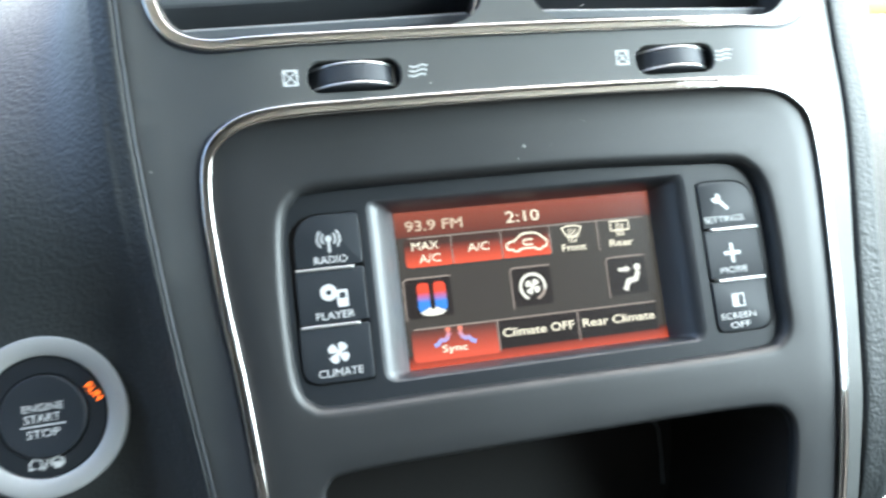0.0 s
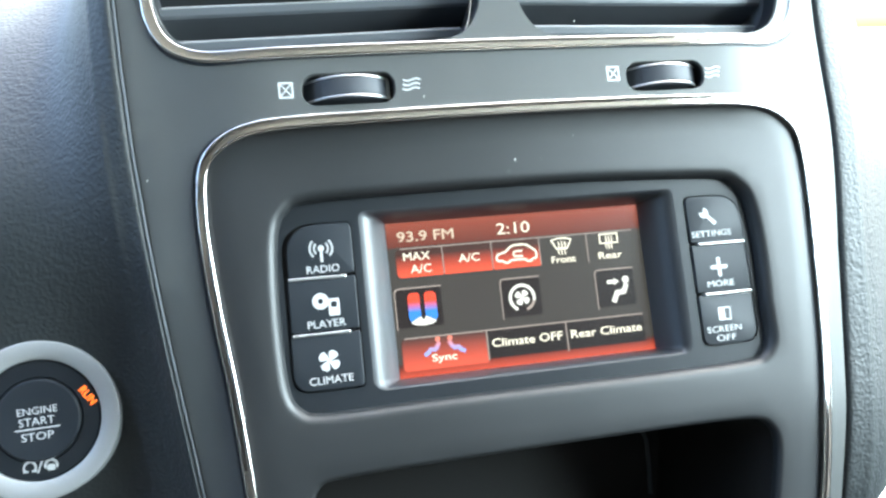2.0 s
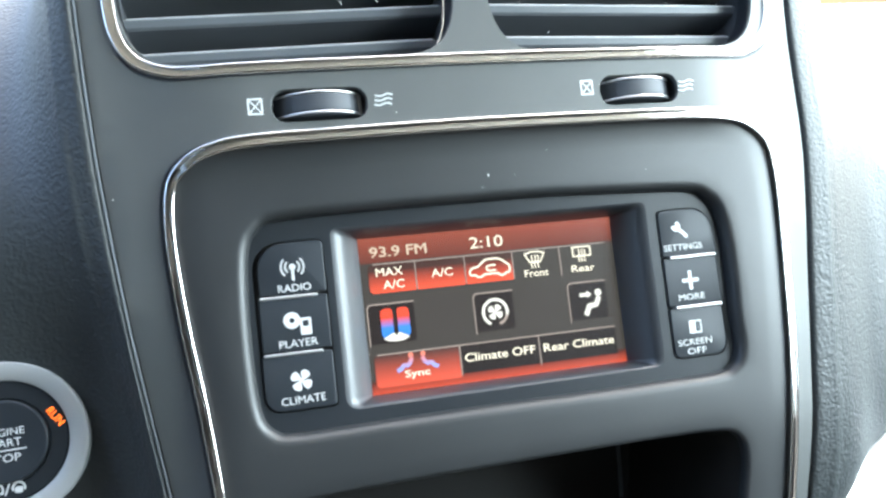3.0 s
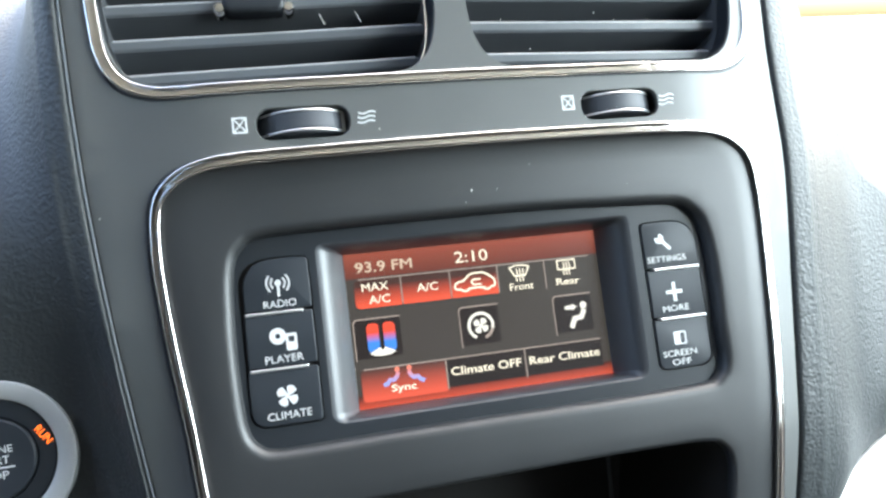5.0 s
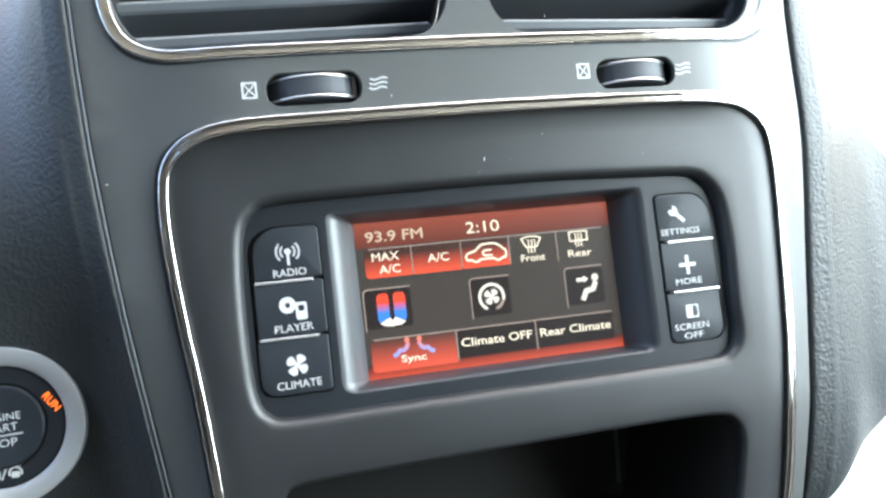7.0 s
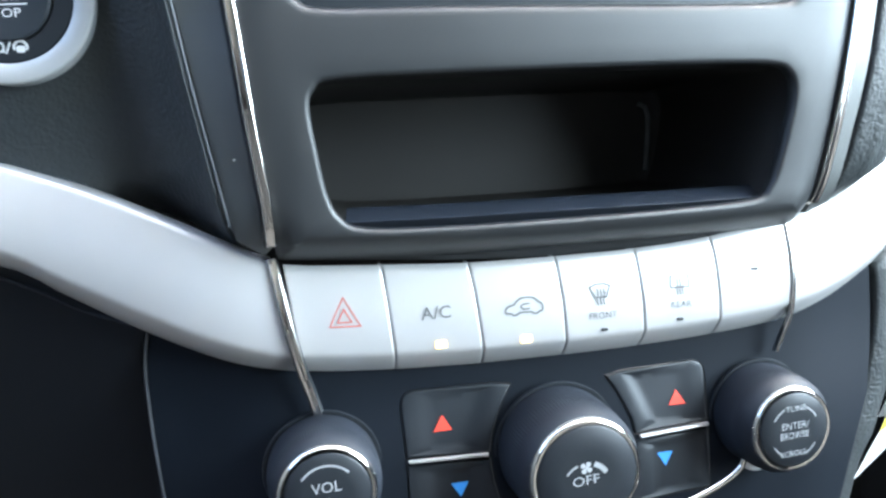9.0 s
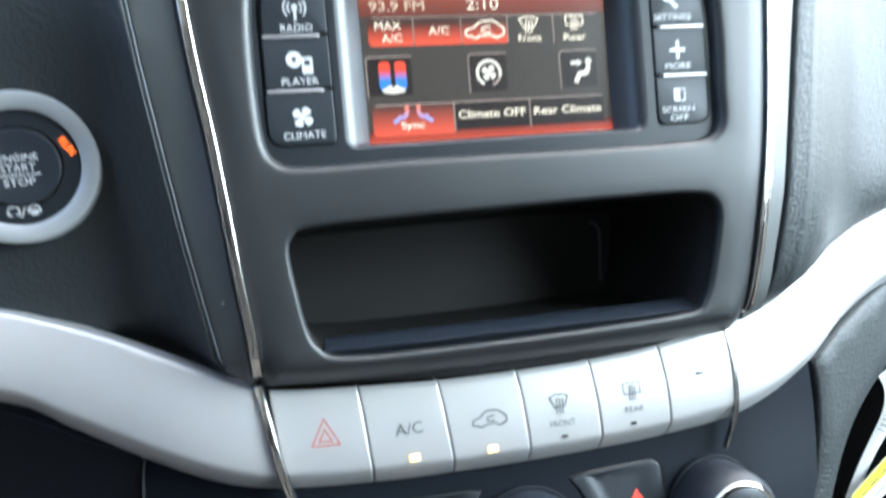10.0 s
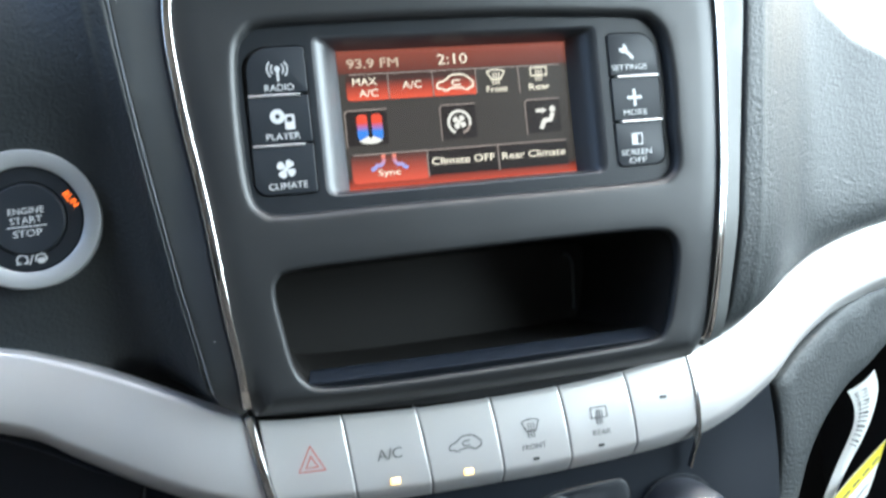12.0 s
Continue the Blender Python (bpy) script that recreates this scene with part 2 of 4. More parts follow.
def bright_strip(path, w, h):
    """A moulded metal strip along a path: two rounded edges and a shallow flat between them, facing the cabin; w may depend on the place."""
    section = [(-1, -0.8), (-1, 0.1), (-0.93, 0.45), (-0.78, 0.68), (-0.58, 0.72), (-0.4, 0.62), (0, 0.56), (0.4, 0.62), (0.58, 0.72), (0.78, 0.68), (0.93, 0.45), (1, 0.1), (1, -0.8)]
    pts = [Vector(p) for p in path]
    loops = []
    for i, p in enumerate(pts):
        t = (pts[min(i + 1, len(pts) - 1)] - pts[max(i - 1, 0)]).normalized()
        side = t.cross(Vector((0, 1, 0))).normalized()
        out = side.cross(t).normalized()
        if out.y > 0:
            out = -out
        half = w(p) if callable(w) else w
        loops.append([tuple(p + side * half * a + out * h * b) for a, b in section])
    return bridge(loops, cap0=True, cap1=True)


def turned(cx, cz, profile, n=56, wob=None):
    """A body turned round an axis along y: profile of (radius, y)."""
    loops = []
    for r, y in profile:
        loops.append([(cx + (r + (wob(i, r, y) if wob else 0)) * math.cos(2 * math.pi * i / n), y, cz + (r + (wob(i, r, y) if wob else 0)) * math.sin(2 * math.pi * i / n)) for i in range(n)])
    return bridge(loops, cap0=profile[0][0] > 0, cap1=True)


def moved(geo, f):
    return [f(*v) for v in geo[0]], geo[1]


def letters(text, x, z, size, y, align="CENTER", width=1.0, turn=0.0, depth=0.12, bold=0.0):
    """Words as a thin relief, their baseline middle at (x, z), size = capital height in mm."""
    cu = bpy.data.curves.new("words", "FONT")
    cu.body, cu.size, cu.align_x, cu.extrude, cu.offset = text, size / 0.7, align, 0.0, bold
    cu.resolution_u = 3
    ob = bpy.data.objects.new("words", cu)
    scene.collection.objects.link(ob)
    bpy.context.view_layer.update()
    me = ob.to_mesh()
    c, s = math.cos(radians(turn)), math.sin(radians(turn))
    yy = y if callable(y) else (lambda a, b: y)
    verts = []
    for v in me.vertices:
        px, pz = v.co.x * width, v.co.y
        X, Z = x + c * px - s * pz, z + s * px + c * pz
        verts.append((X, yy(X, Z) - depth, Z))
    faces = [tuple(p.vertices) for p in me.polygons]
    ob.to_mesh_clear()
    bpy.data.objects.remove(ob)
    bpy.data.curves.remove(cu)
    return verts, faces


def flat(loop, y, holes=()):
    return sheet(loop, holes, y)


def stroke(pts, w, y, closed=False):
    """A printed line of width w through 2D points."""
    n = len(pts)
    verts, faces = [], []
    for i in range(n if closed else n - 1):
        a, b = Vector(pts[i]), Vector(pts[(i + 1) % n])
        t = (b - a)
        if t.length < 1e-6:
            continue
        t.normalize()
        s = Vector((-t.y, t.x)) * w / 2
        e = t * w * 0.3
        k = len(verts)
        for q in (a - e - s, b + e - s, b + e + s, a - e + s):
            verts.append((q.x, y(q.x, q.y) if callable(y) else y, q.y))
        faces.append((k, k + 1, k + 2, k + 3))
    return verts, faces


def ease(t):
    t = min(1.0, max(0.0, t))
    return t * t * (3 - 2 * t)


def curve_at(pts, x):
    return float(np.interp(x, [p[0] for p in pts], [p[1] for p in pts]))

# ---- the console's large forms ----
RIM = spline([(-95, -111.5), (-96.3, -90), (-99.1, -69), (-101.6, -47), (-104.4, -22), (-106.9, -3), (-108.7, 15), (-109.7, 32), (-108.6, 46), (-104.3, 53.4), (-96, 58.2), (-82, 60.2),
              (-52, 61.0), (-10, 61.6), (25, 61.6), (58, 61.3), (84, 60.4), (97, 58.0), (105, 52.8), (108.6, 45), (109.6, 32), (109, 14), (107.5, -8), (105, -34), (101.8, -57), (99.3, -80), (96.5, -100), (95.6, -114.2)], steps=5)

RIM = [(x + 0.4 + 1.5 * ease((z + 110) / 90.0), z) for x, z in RIM]


def rim_y(z):
    return -17.0 + 7.0 * ease((-48.0 - z) / 68.0)


def front_y(x, z):
    u = min(1.0, max(0.0, (-101.0 - z) / 12.0))
    return -15.0 + 3.5 * ease((-45.0 - z) / 60.0) + 13.5 * (1 - math.sqrt(1 - u * u))


def half_width(z):
    return curve_at([(-125, 99), (-101, 105.5), (-80, 109), (-55, 113.3), (-25, 117.6), (0, 121), (27, 124.2), (55, 127), (83, 128.8), (111, 130), (160, 131)], z)


def right_width(z):
    return half_width(z) - 3.8 * ease((z - 35) / 60.0)


def plate_y(x, z):
    u = min(1.0, max(0.0, (-91.0 - z) / 17.0))
    return rim_y(z) - 1.0 - 0.02 * max(0, z) + 6.5 * ease((abs(x) - 80) / 48.0) + 5.0 * ease((-x - 96) / 18.0) * ease((15 - z) / 70.0) + 11.0 * (1 - math.sqrt(1 - u * u))


VENT_L = spline([(-7.5, 118), (-7.9, 106), (-10.0, 97.5), (-14.8, 91.4), (-22.5, 88.2), (-40, 87.2), (-70, 87.0), (-95, 87.2), (-105.5, 89), (-112.5, 93.6), (-116.6, 101), (-118.4, 112), (-119.5, 130), (-119, 150), (-110, 158), (-60, 160), (-15, 158), (-8, 150), (-7.4, 134)], closed=True, steps=4)
VENT_L = [(x - 1.0, z - 1.8 * ease((106 - z) / 16.0)) for x, z in VENT_L]
VENT_R = [(2.6 + (-x - 8.5) * 0.982, z) for x, z in VENT_L]
SLOT_L = rrect(-73.5, -42.2, 65.0, 75.9, 4.8)
SLOT_R = rrect(41.1, 71.9, 65.0, 75.9, 4.8)

# the outer plate
panel = thing("center_stack_panel", (0, 0, 40), "dark grey satin plastic centre stack panel of a dashboard", "dashboard panel")
RIM_SEEN = [(x, z) for x, z in RIM if z > (-107.4 if x < 0 else -106.6)]
edge = [(-half_width(z), z) for z in np.arange(170, -99, -6)] + [(-105.6, -101.6), (-97.4, -107.4)]
outline = edge + RIM_SEEN + [(98.4, -107.0), (105.6, -103.0)] + [(right_width(z), z) for z in np.arange(-100, 171, 6)]
slots = [VENT_L, VENT_R, SLOT_L, SLOT_R]
geo = [sheet(outline, slots, plate_y, 6)]
# its outer edges turn back, and each opening has a lip
for sx, wide in ((1, half_width), (-1, right_width)):
    left = [(-wide(z), z) for z in np.arange(170, -101, -6)]
    rows = []
    for dx, dy in ((0, 0), (0.25, 0.1), (0.55, 0.45), (0.65, 1.0), (0.65, 10)):
        rows.append([(sx * (x - dx), plate_y(x, z) + dy, z) for x, z in left])
    geo.append(bridge(rows, closed=False))
for hole in slots:
    geo.append(bridge([lift(hole, plate_y), lift(inset(hole, 0.2), lambda x, z: plate_y(x, z) + 0.5), lift(inset(hole, 0.4), lambda x, z: plate_y(x, z) + 1.4)]))
for q in ([(-half_width(-100), -100), (-105.6, -101.6), (-97.4, -107.4), RIM_SEEN[0]], [(half_width(-100), -100), (105.6, -103.0), (98.4, -107.0), RIM_SEEN[-1]]):
    geo.append(bridge([[(x, plate_y(x, z), z) for x, z in q], [(x, plate_y(x, z) + 1, z - 1) for x, z in q], [(x, 8, z - 1) for x, z in q]], closed=False))
part("panel_face", merge(*geo), PLATE, panel)
for hole in slots:
    part("opening_wall", bridge([lift(inset(hole, 0.4), lambda x, z: plate_y(x, z) + 1.4), lift(inset(hole, 0.5), lambda x, z: plate_y(x, z) + 12)]), BLACK, panel, "black wall of the opening")

# chrome line round the vents
ring = spline([(-121.5, 168), (-122, 130), (-120.8, 108), (-119.2, 97), (-114.5, 89.6), (-106, 85.2), (-94, 84), (-57, 84.4), (0, 84.8), (57, 84.4), (94, 84), (106, 85.2), (114.5, 89.6), (119.2, 97), (120.8, 108), (122, 130), (121.5, 168)], steps=5)
ring = [(x - 2.6 * ease((x - 80) / 30.0), z - 0.8 * ease((100 - z) / 12.0)) for x, z in ring]
part("vent_seam", tube([(x * 1.012, plate_y(x, z) + 0.3, z - 2.2 * ease((100 - z) / 12.0)) for x, z in ring], 0.5, 8, 0.7), BLACK, panel)
part("vent_chrome_line", bright_strip([(x, plate_y(x, z) - 0.2, z) for x, z in ring], 2.0, 1.2), CHROME, panel, "polished chrome line under the vents")


def box_icon(x, z):
    q = [(x - 2.1, z - 2.4), (x + 2.1, z - 2.4), (x + 2.1, z + 2.4), (x - 2.1, z + 2.4)]
    f = lambda a, b: plate_y(a, b) - 0.1
    return merge(stroke(q, 0.6, f, True), stroke([q[0], q[2]], 0.42, f), stroke([q[1], q[3]], 0.42, f))


def wave_icon(x, z):
    f = lambda a, b: plate_y(a, b) - 0.1
    return merge(*[stroke([(x - 2.8 + t * 5.6 + 0.25 * k, z + 1.55 * k - 0.4 * math.sin(t * 2 * math.pi)) for t in np.linspace(0, 1, 9)], 0.6, f) for k in (-1, 0, 1)])


for x in (-78.4, 36.2):
    part("closed_vent_mark", box_icon(x, 70.6 if x < 0 else 71.8), SOFTINK, panel, "printed crossed square")
for x in (-37.3, 74.6):
    part("open_vent_mark", wave_icon(x + 0.5, 71.0), SOFTINK, panel, "printed wavy lines")

# thumbwheels in the two slots
for cx in (-57.85, 56.5):
    tw = thing("vent_thumbwheel", (cx, -10, 70.4), "ribbed black vent thumbwheel with two silver bands in its slot", "thumbwheel", "vent thumbwheels")

    def wheel(r0, rows_in, rib=0.0, n=48, x0=-1.0, x1=1.0):
        """A stretch of the wheel's rim: rows_in gives (height, step from the rim)."""
        rows = []
        for zz, rr in rows_in:
            row = []
            for i in range(n + 1):
                a = math.asin((x0 + (x1 - x0) * i / n) * 14.6 / 18.0)
                q = 18.0 + r0 + rr + (rib if i % 2 else 0)
                row.append((cx + q * math.sin(a), -3.4 - q * math.cos(a), zz + 0.012 * (q * math.sin(a))))
            rows.append(row)
        return bridge(rows, closed=False)
    part("wheel", wheel(0.0, ((66.7, -9.0), (66.7, -0.9), (66.9, -0.3), (67.3, 0.0), (74.4, 0.0), (74.8, -0.5), (74.8, -5.0))), WHEEL, tw)
    part("ribbing", wheel(0.08, ((68.4, -0.2), (68.5, 0.0), (73.3, 0.0), (73.4, -0.2)), 0.10, 44, -0.62, 0.70), WHEEL, tw)
    for nm, z0, z1 in (("upper_band", 73.75, 74.6), ("lower_band", 67.1, 67.95)):
        part(nm, wheel(0.35, ((z0, -0.8), (z0 + 0.12, -0.15), (z0 + 0.35, 0.0), (z1 - 0.35, 0.0), (z1 - 0.12, -0.15), (z1, -0.8))), BAR, tw, "bright silver band")
    if cx < 0:
        part("end_bar", wheel(0.4, ((67.6, -0.4), (67.8, 0.0), (74.0, 0.0), (74.2, -0.4)), 0.0, 3, 0.86, 0.95), INK, tw, "white marker bar")
    part("slot_back", pad(rrect(cx - 16, cx + 16, 65, 76, 4), -8.0, -6.0, 0.4), BLACK, tw)

# air vents
for side, loop in ((-1, VENT_L), (1, VENT_R)):
    cx = 63.0 * side
    vent = thing("air_vent", (cx, 0, 115), "black slatted air vent with a sliding tab, dusty", "air vent", "dashboard air vents")
    box = [lift(inset(loop, 0.9), -8), lift(inset(loop, 1.2), 26)]
    part("duct", bridge(box, cap1=True), DUCT, vent)
    for k in range(6):
        z = 95.7 + 12.3 * k
        zm = z - 1.6
        xs = []
        for (ax, az), (bx, bz) in zip(loop, loop[1:] + loop[:1]):
            if (az > zm) != (bz > zm):
                xs.append(ax + (bx - ax) * (zm - az) / (bz - az))
        if len(xs) < 2:
            continue
        x0, x1 = min(xs) + 1.0, max(xs) - 1.0
        prof = [(-5.1, 0.85), (-5.7, 0.3), (-5.75, 0.1), (-5.4, -2.2), (-4.6, -3.0), (2, -4.6), (9, -6.2), (9.6, -5.6), (2, -2.6), (-3.8, 0.6)]
        loops = [[(x, y, z + dz - 0.026 * abs(x)) for y, dz in prof] for x in np.linspace(x0, x1, 8)]
        part("slat", bridge(loops, cap0=True, cap1=True), SLAT, vent, "", 22)
        # silver bead added as the sky's highlight along the slat's front edge
        part("slat_glint", tube([(x, -5.5, z + 0.55 - 0.026 * abs(x)) for x in np.linspace(x0 + 1, x1 - 1, 8)], 0.42, 8), RING, vent, "pale bead standing in for the highlight on the slat edge")
    for k in range(9):
        x = cx - 48 + 12 * k
        part("vane", pad(rrect(x - 0.6, x + 0.6, 91, 158, 0.3), 10.0, 24, 0.3), VANE, vent)
    tx, tz = (-69.7, 114.9) if side < 0 else (60.0, 119.8)
    tab = pad(rrect(tx - 10.5, tx + 10.5, tz - 2.0, tz + 5.9, 3.0), -11.0, -4, 1.6)
    part("slide_tab", tab, BLACK, vent, "black sliding tab")
    for dx in (-11.6, 11.6):
        part("tab_end", moved(turned(0, 0, [(0.2, -9.8), (1.5, -9.6), (2.3, -8.6), (2.5, -7), (2.3, -4)], 16), lambda x, y, z, q=dx: (tx + q + x, y, tz + z)), CHROME, vent, "bright metal end of the tab")

# radio bezel with the display opening and the tray opening
bezel = thing("radio_bezel", (0, -15, -25), "charcoal plastic radio bezel in a chrome surround", "radio bezel")
outer = RIM + spline([(95.6, -114.2), (60, -116.8), (30, -117.5), (0, -117.7), (-30, -116.6), (-60, -114.3), (-95, -111.5)], steps=6)[1:-1]
OPEN = spline([(-74, 34.9), (-40, 35.7), (0, 35.9), (40, 35.7), (74, 34.8), (83.4, 31.7), (87.8, 24.5), (89.2, 8), (88.6, -12), (86.6, -27), (82.7, -32.8), (75, -34.8), (40, -35.1), (0, -34.8), (-40, -34.7), (-74, -34.9), (-81.8, -32.8), (-85.4, -26.8), (-86.6, -12), (-86.6, 8), (-85.2, 25), (-81.6, 31.8)], closed=True, steps=4)
OPEN = [(x - 2.3 * ease((x - 55) / 30.0) * ease((z + 32) / 20.0), z - 1.2 * ease((x - 10) / 60.0) * ease((z - 10) / 20.0)) for x, z in OPEN]
TRAY = spline([(-72, -55.4), (-36, -54.6), (9, -54.2), (50, -54.2), (74, -55), (80.5, -57.5), (83, -63), (82.3, -72), (79, -88), (76, -96), (70, -100.6), (40, -102), (0, -102.4), (-40, -102.2), (-66, -100.8), (-73.5, -97), (-77, -90), (-79.4, -76), (-80.8, -64), (-79, -58)], closed=True, steps=4)


def foot_z(x):
    return curve_at([(-95, -111.5), (-60, -114.3), (-30, -116.6), (0, -117.7), (30, -117.5), (60, -116.8), (95, -114.2)], x)


def shrunk(d):
    """The bezel's outline moved inwards, its two lower corners kept clean and rounded."""
    out = []
    for (x, z), (xo, zo) in zip(inset(outer, d), outer):
        if zo < -60 and abs(xo) > 72:
            s = -1 if xo < 0 else 1
            r = 1.2
            zc = foot_z(s * (94.5 - d)) + d
            zb = foot_z(x) + d
            cx, cz = 0.4 + s * ((95.0 if s < 0 else 95.8) + 0.075 * (zc + 111.5) - d - r), zc + r
            if s * (x - cx) > 0 and z < cz:
                a = math.atan2(cz - z, s * (x - cx))
                a = min(a, math.pi / 4) if abs(abs(xo) - 95) < 0.02 * (zo + 112) + 3 and zo > -114.3 and abs(xo) > 94.9 else max(a, math.pi / 4)
                x, z = cx + s * r * math.cos(a), cz - r * math.sin(a)
            elif z < zb:
                z = zb
        out.append((x, z))
    return out


def edge_loop(d, k):
    return [(x, (1 - k) * front_y(x, z) + k * (plate_y(xx, zz) + 0.9 + (3.1 - plate_y(xx, zz)) * ease((-105.0 - zz) / 8.0)), z) for (x, z), (xx, zz) in zip(shrunk(d), outer)]


geo = [bridge([edge_loop(10.8, 0.0), edge_loop(10.0, 0.015), edge_loop(9.0, 0.05), edge_loop(7.9, 0.1), edge_loop(6.8, 0.17), edge_loop(5.7, 0.26), edge_loop(4.6, 0.36), edge_loop(3.7, 0.475), edge_loop(2.8, 0.6), edge_loop(1.6, 0.82), edge_loop(1.0, 1.0), [(x, y + 12, z) for x, y, z in edge_loop(1.0, 1.0)]])]
geo.append(sheet(shrunk(10.8), [inset(OPEN, -3.2), inset(TRAY, -1.8)], front_y, 5))
for hole, rows_in in ((OPEN, ((-3.2, 0), (-2.3, 0.14), (-1.4, 0.5), (-0.6, 1.2), (0, 2.2), (0.5, 4.0), (1.0, 8.5))), (TRAY, ((-1.8, 0), (-1.2, 0.12), (-0.6, 0.45), (-0.1, 1.2), (0.1, 2.4), (0.1, 4.0)))):
    geo.append(bridge([[(x, front_y(x, z) + dy, z) for x, z in inset(hole, d)] for d, dy in rows_in]))
part("bezel_face", merge(*geo), BEZEL, bezel)
trim = [(x, plate_y(x, z) - 0.7, z - 0.55 * ease((z - 45) / 12.0)) for x, z in RIM_SEEN]
part("chrome_surround", bright_strip(trim, lambda p: 1.6 + 0.55 * ease((p.z - 45) / 12.0), 1.1), CHROME, bezel, "polished chrome surround")
part("surround_seam", tube([(x * 1.018, plate_y(x, z) + 0.5, z + (0.9 if z > 40 else 0)) for x, z in RIM_SEEN], 0.9, 8, 0.7), BLACK, bezel)

# storage tray behind the lower opening
tray = thing("storage_tray", (0, 20, -78), "empty open black storage tray below the display", "storage tray")
tin = inset(TRAY, 0.5)
cav = [bridge([lift(inset(TRAY, -1.2), -11.2), lift(inset(TRAY, -1.0), -6.0), lift(tin, -3.0), [(x * (0.985 if x > 0 else 1.01), 10, z + (0.6 if z > -80 else 0)) for x, z in tin], [(x * (0.86 if x > 0 else 1.04), 56, -78 + (z + 78) * 0.9) for x, z in tin], [(x * (0.82 if x > 0 else 1.02), 58, -78 + (z + 78) * 0.84) for x, z in tin]])]
cav.append(sheet([(x * (0.82 if x > 0 else 1.02), -78 + (z + 78) * 0.84) for x, z in tin], y=58))
part("liner", merge(*cav), CAVITY, tray)
# the ledge along the front of the tray floor
prof = [(-1.0, -107), (-7.4, -99.7), (-7.4, -99.4), (-7.0, -99.1), (-0.6, -95.6), (0.0, -95.6), (0.4, -96.2), (0.6, -104)]
part("front_ledge", bridge([[(x - (0.35 * (-95.6 - dz) if x < -70 else 0), y, dz + 0.012 * max(0, abs(x) - 40) - 0.35 - 0.0085 * x) for y, dz in prof] for x in np.linspace(-70.5, 77, 24)], closed=True, cap0=True), LEDGE, tray, "smooth dark blue-black ledge")
# paler tube than the liner, painting the light line down the corner
part("back_corner_glint", tube([(61.0, 56.6, -64.0), (64.0, 56.6, -65.5), (65.4, 56.6, -69.0), (65.0, 56.6, -80.0), (64.0, 56.6, -92.0)], 1.0, 8), SLAT, tray, "pale line for the light on the rounded back corner")

# ---- silver trim with the row of keys ----
TOP_R = spline([(0, -117), (30, -116.6), (60, -114.6), (92, -109.6), (108, -106.0), (122, -102.2), (144, -92.5), (167, -81.5), (187.5, -73.5), (206.5, -68.5), (234, -64), (320, -54), (420, -48)], steps=5)
LOW_R = spline([(0, -152.9), (30, -152.7), (60, -151.6), (90, -148.9), (114, -143.2), (134, -136.6), (145.5, -132), (162, -121.2), (188, -108.3), (207, -102.2), (226, -98.7), (320, -88), (420, -80)], steps=5)
TOP_L = spline([(0, -117), (30, -116.6), (60, -114.8), (92, -112), (109, -105), (124.5, -97), (146, -86.8), (167, -78.5), (180, -74.5), (230, -63), (300, -54), (420, -48)], steps=5)
LOW_L = spline([(0, -152.8), (30, -152.4), (60, -151), (90, -148), (112, -142.5), (137, -130.7), (161, -116.8), (178, -107), (230, -93), (300, -84), (420, -78)], steps=5)


def top_z(x):
    return curve_at(TOP_R, x) if x > 0 else curve_at(TOP_L, -x)


def low_z(x):
    return curve_at(LOW_R, x) if x > 0 else curve_at(LOW_L, -x)


def band_y(x, t):
    """Depth of the silver band at x, t from its top edge (0) to its bottom (1)."""
    a = abs(x)
    base = 3.2 + (24.0 * ease((a - 92) / 100) + 0.10 * max(0, a - 192) if x > 0 else 11.0 * ease((a - 92) / 90) + 0.06 * max(0, a - 180))
    return base - 5.5 * t - 3.2 * (1 - (2 * t - 0.9) ** 2 if t > 0.0 else 0) + (5.5 * ((t - 0.8) / 0.2) ** 1.25 if t > 0.8 else 0)


def band_point(x, t, off=0.0):
    a = abs(x)
    z = top_z(x) * (1 - t) + low_z(x) * t
    return (x, band_y(x, t) + off, z)


def band(x0, x1, n, lean=0.0):
    ts = [0, 0.02, 0.06, 0.15, 0.3, 0.45, 0.6, 0.7, 0.77, 0.8, 0.83, 0.9, 0.96, 1.0]
    rows = []
    for t in ts:
        rows.append([band_point(x + lean * t, t) for x in np.linspace(x0, x1, n)])
    top = [(x, y + 9, z + 0.5) for x, y, z in rows[0]]
    low = [(x, y + 9, z) for x, y, z in rows[-1]]
    geo = bridge([top] + rows + [low], closed=False)
    sides = []
    for k in (0, -1):
        sides.append(bridge([[r[k] for r in [top] + rows + [low]], [(r[k][0], r[k][1] + 9, r[k][2]) for r in [top] + rows + [low]]], closed=False))
    return merge(geo, *sides)


strip = thing("silver_trim", (0, 5, -110), "satin silver painted dashboard trim sweeping up at both ends", "dashboard trim")
part("trim_wing", band(-95.8, -420, 60, 5.4), SILVER, strip)
part("trim_wing", band(92.6, 420, 64, 0.0), SILVER, strip)

keys = thing("switch_bank", (0, 3, -132), "row of six satin silver dashboard keys with printed symbols", "switch bank")
part("key_backing", bridge([[band_point(x, t, 0.7) for x in np.linspace(-90, 91, 24)] for t in (0.01, 0.15, 0.3, 0.5, 0.7, 0.8, 0.9, 0.99)], closed=False), SILVER, keys)
xs_top = [-92.2, -60.2, -30.4, 0.7, 30.8, 61.0, 91.6]
xs_low = [-88.4, -57.4, -27.0, 2.8, 32.4, 62.4, 91.6]


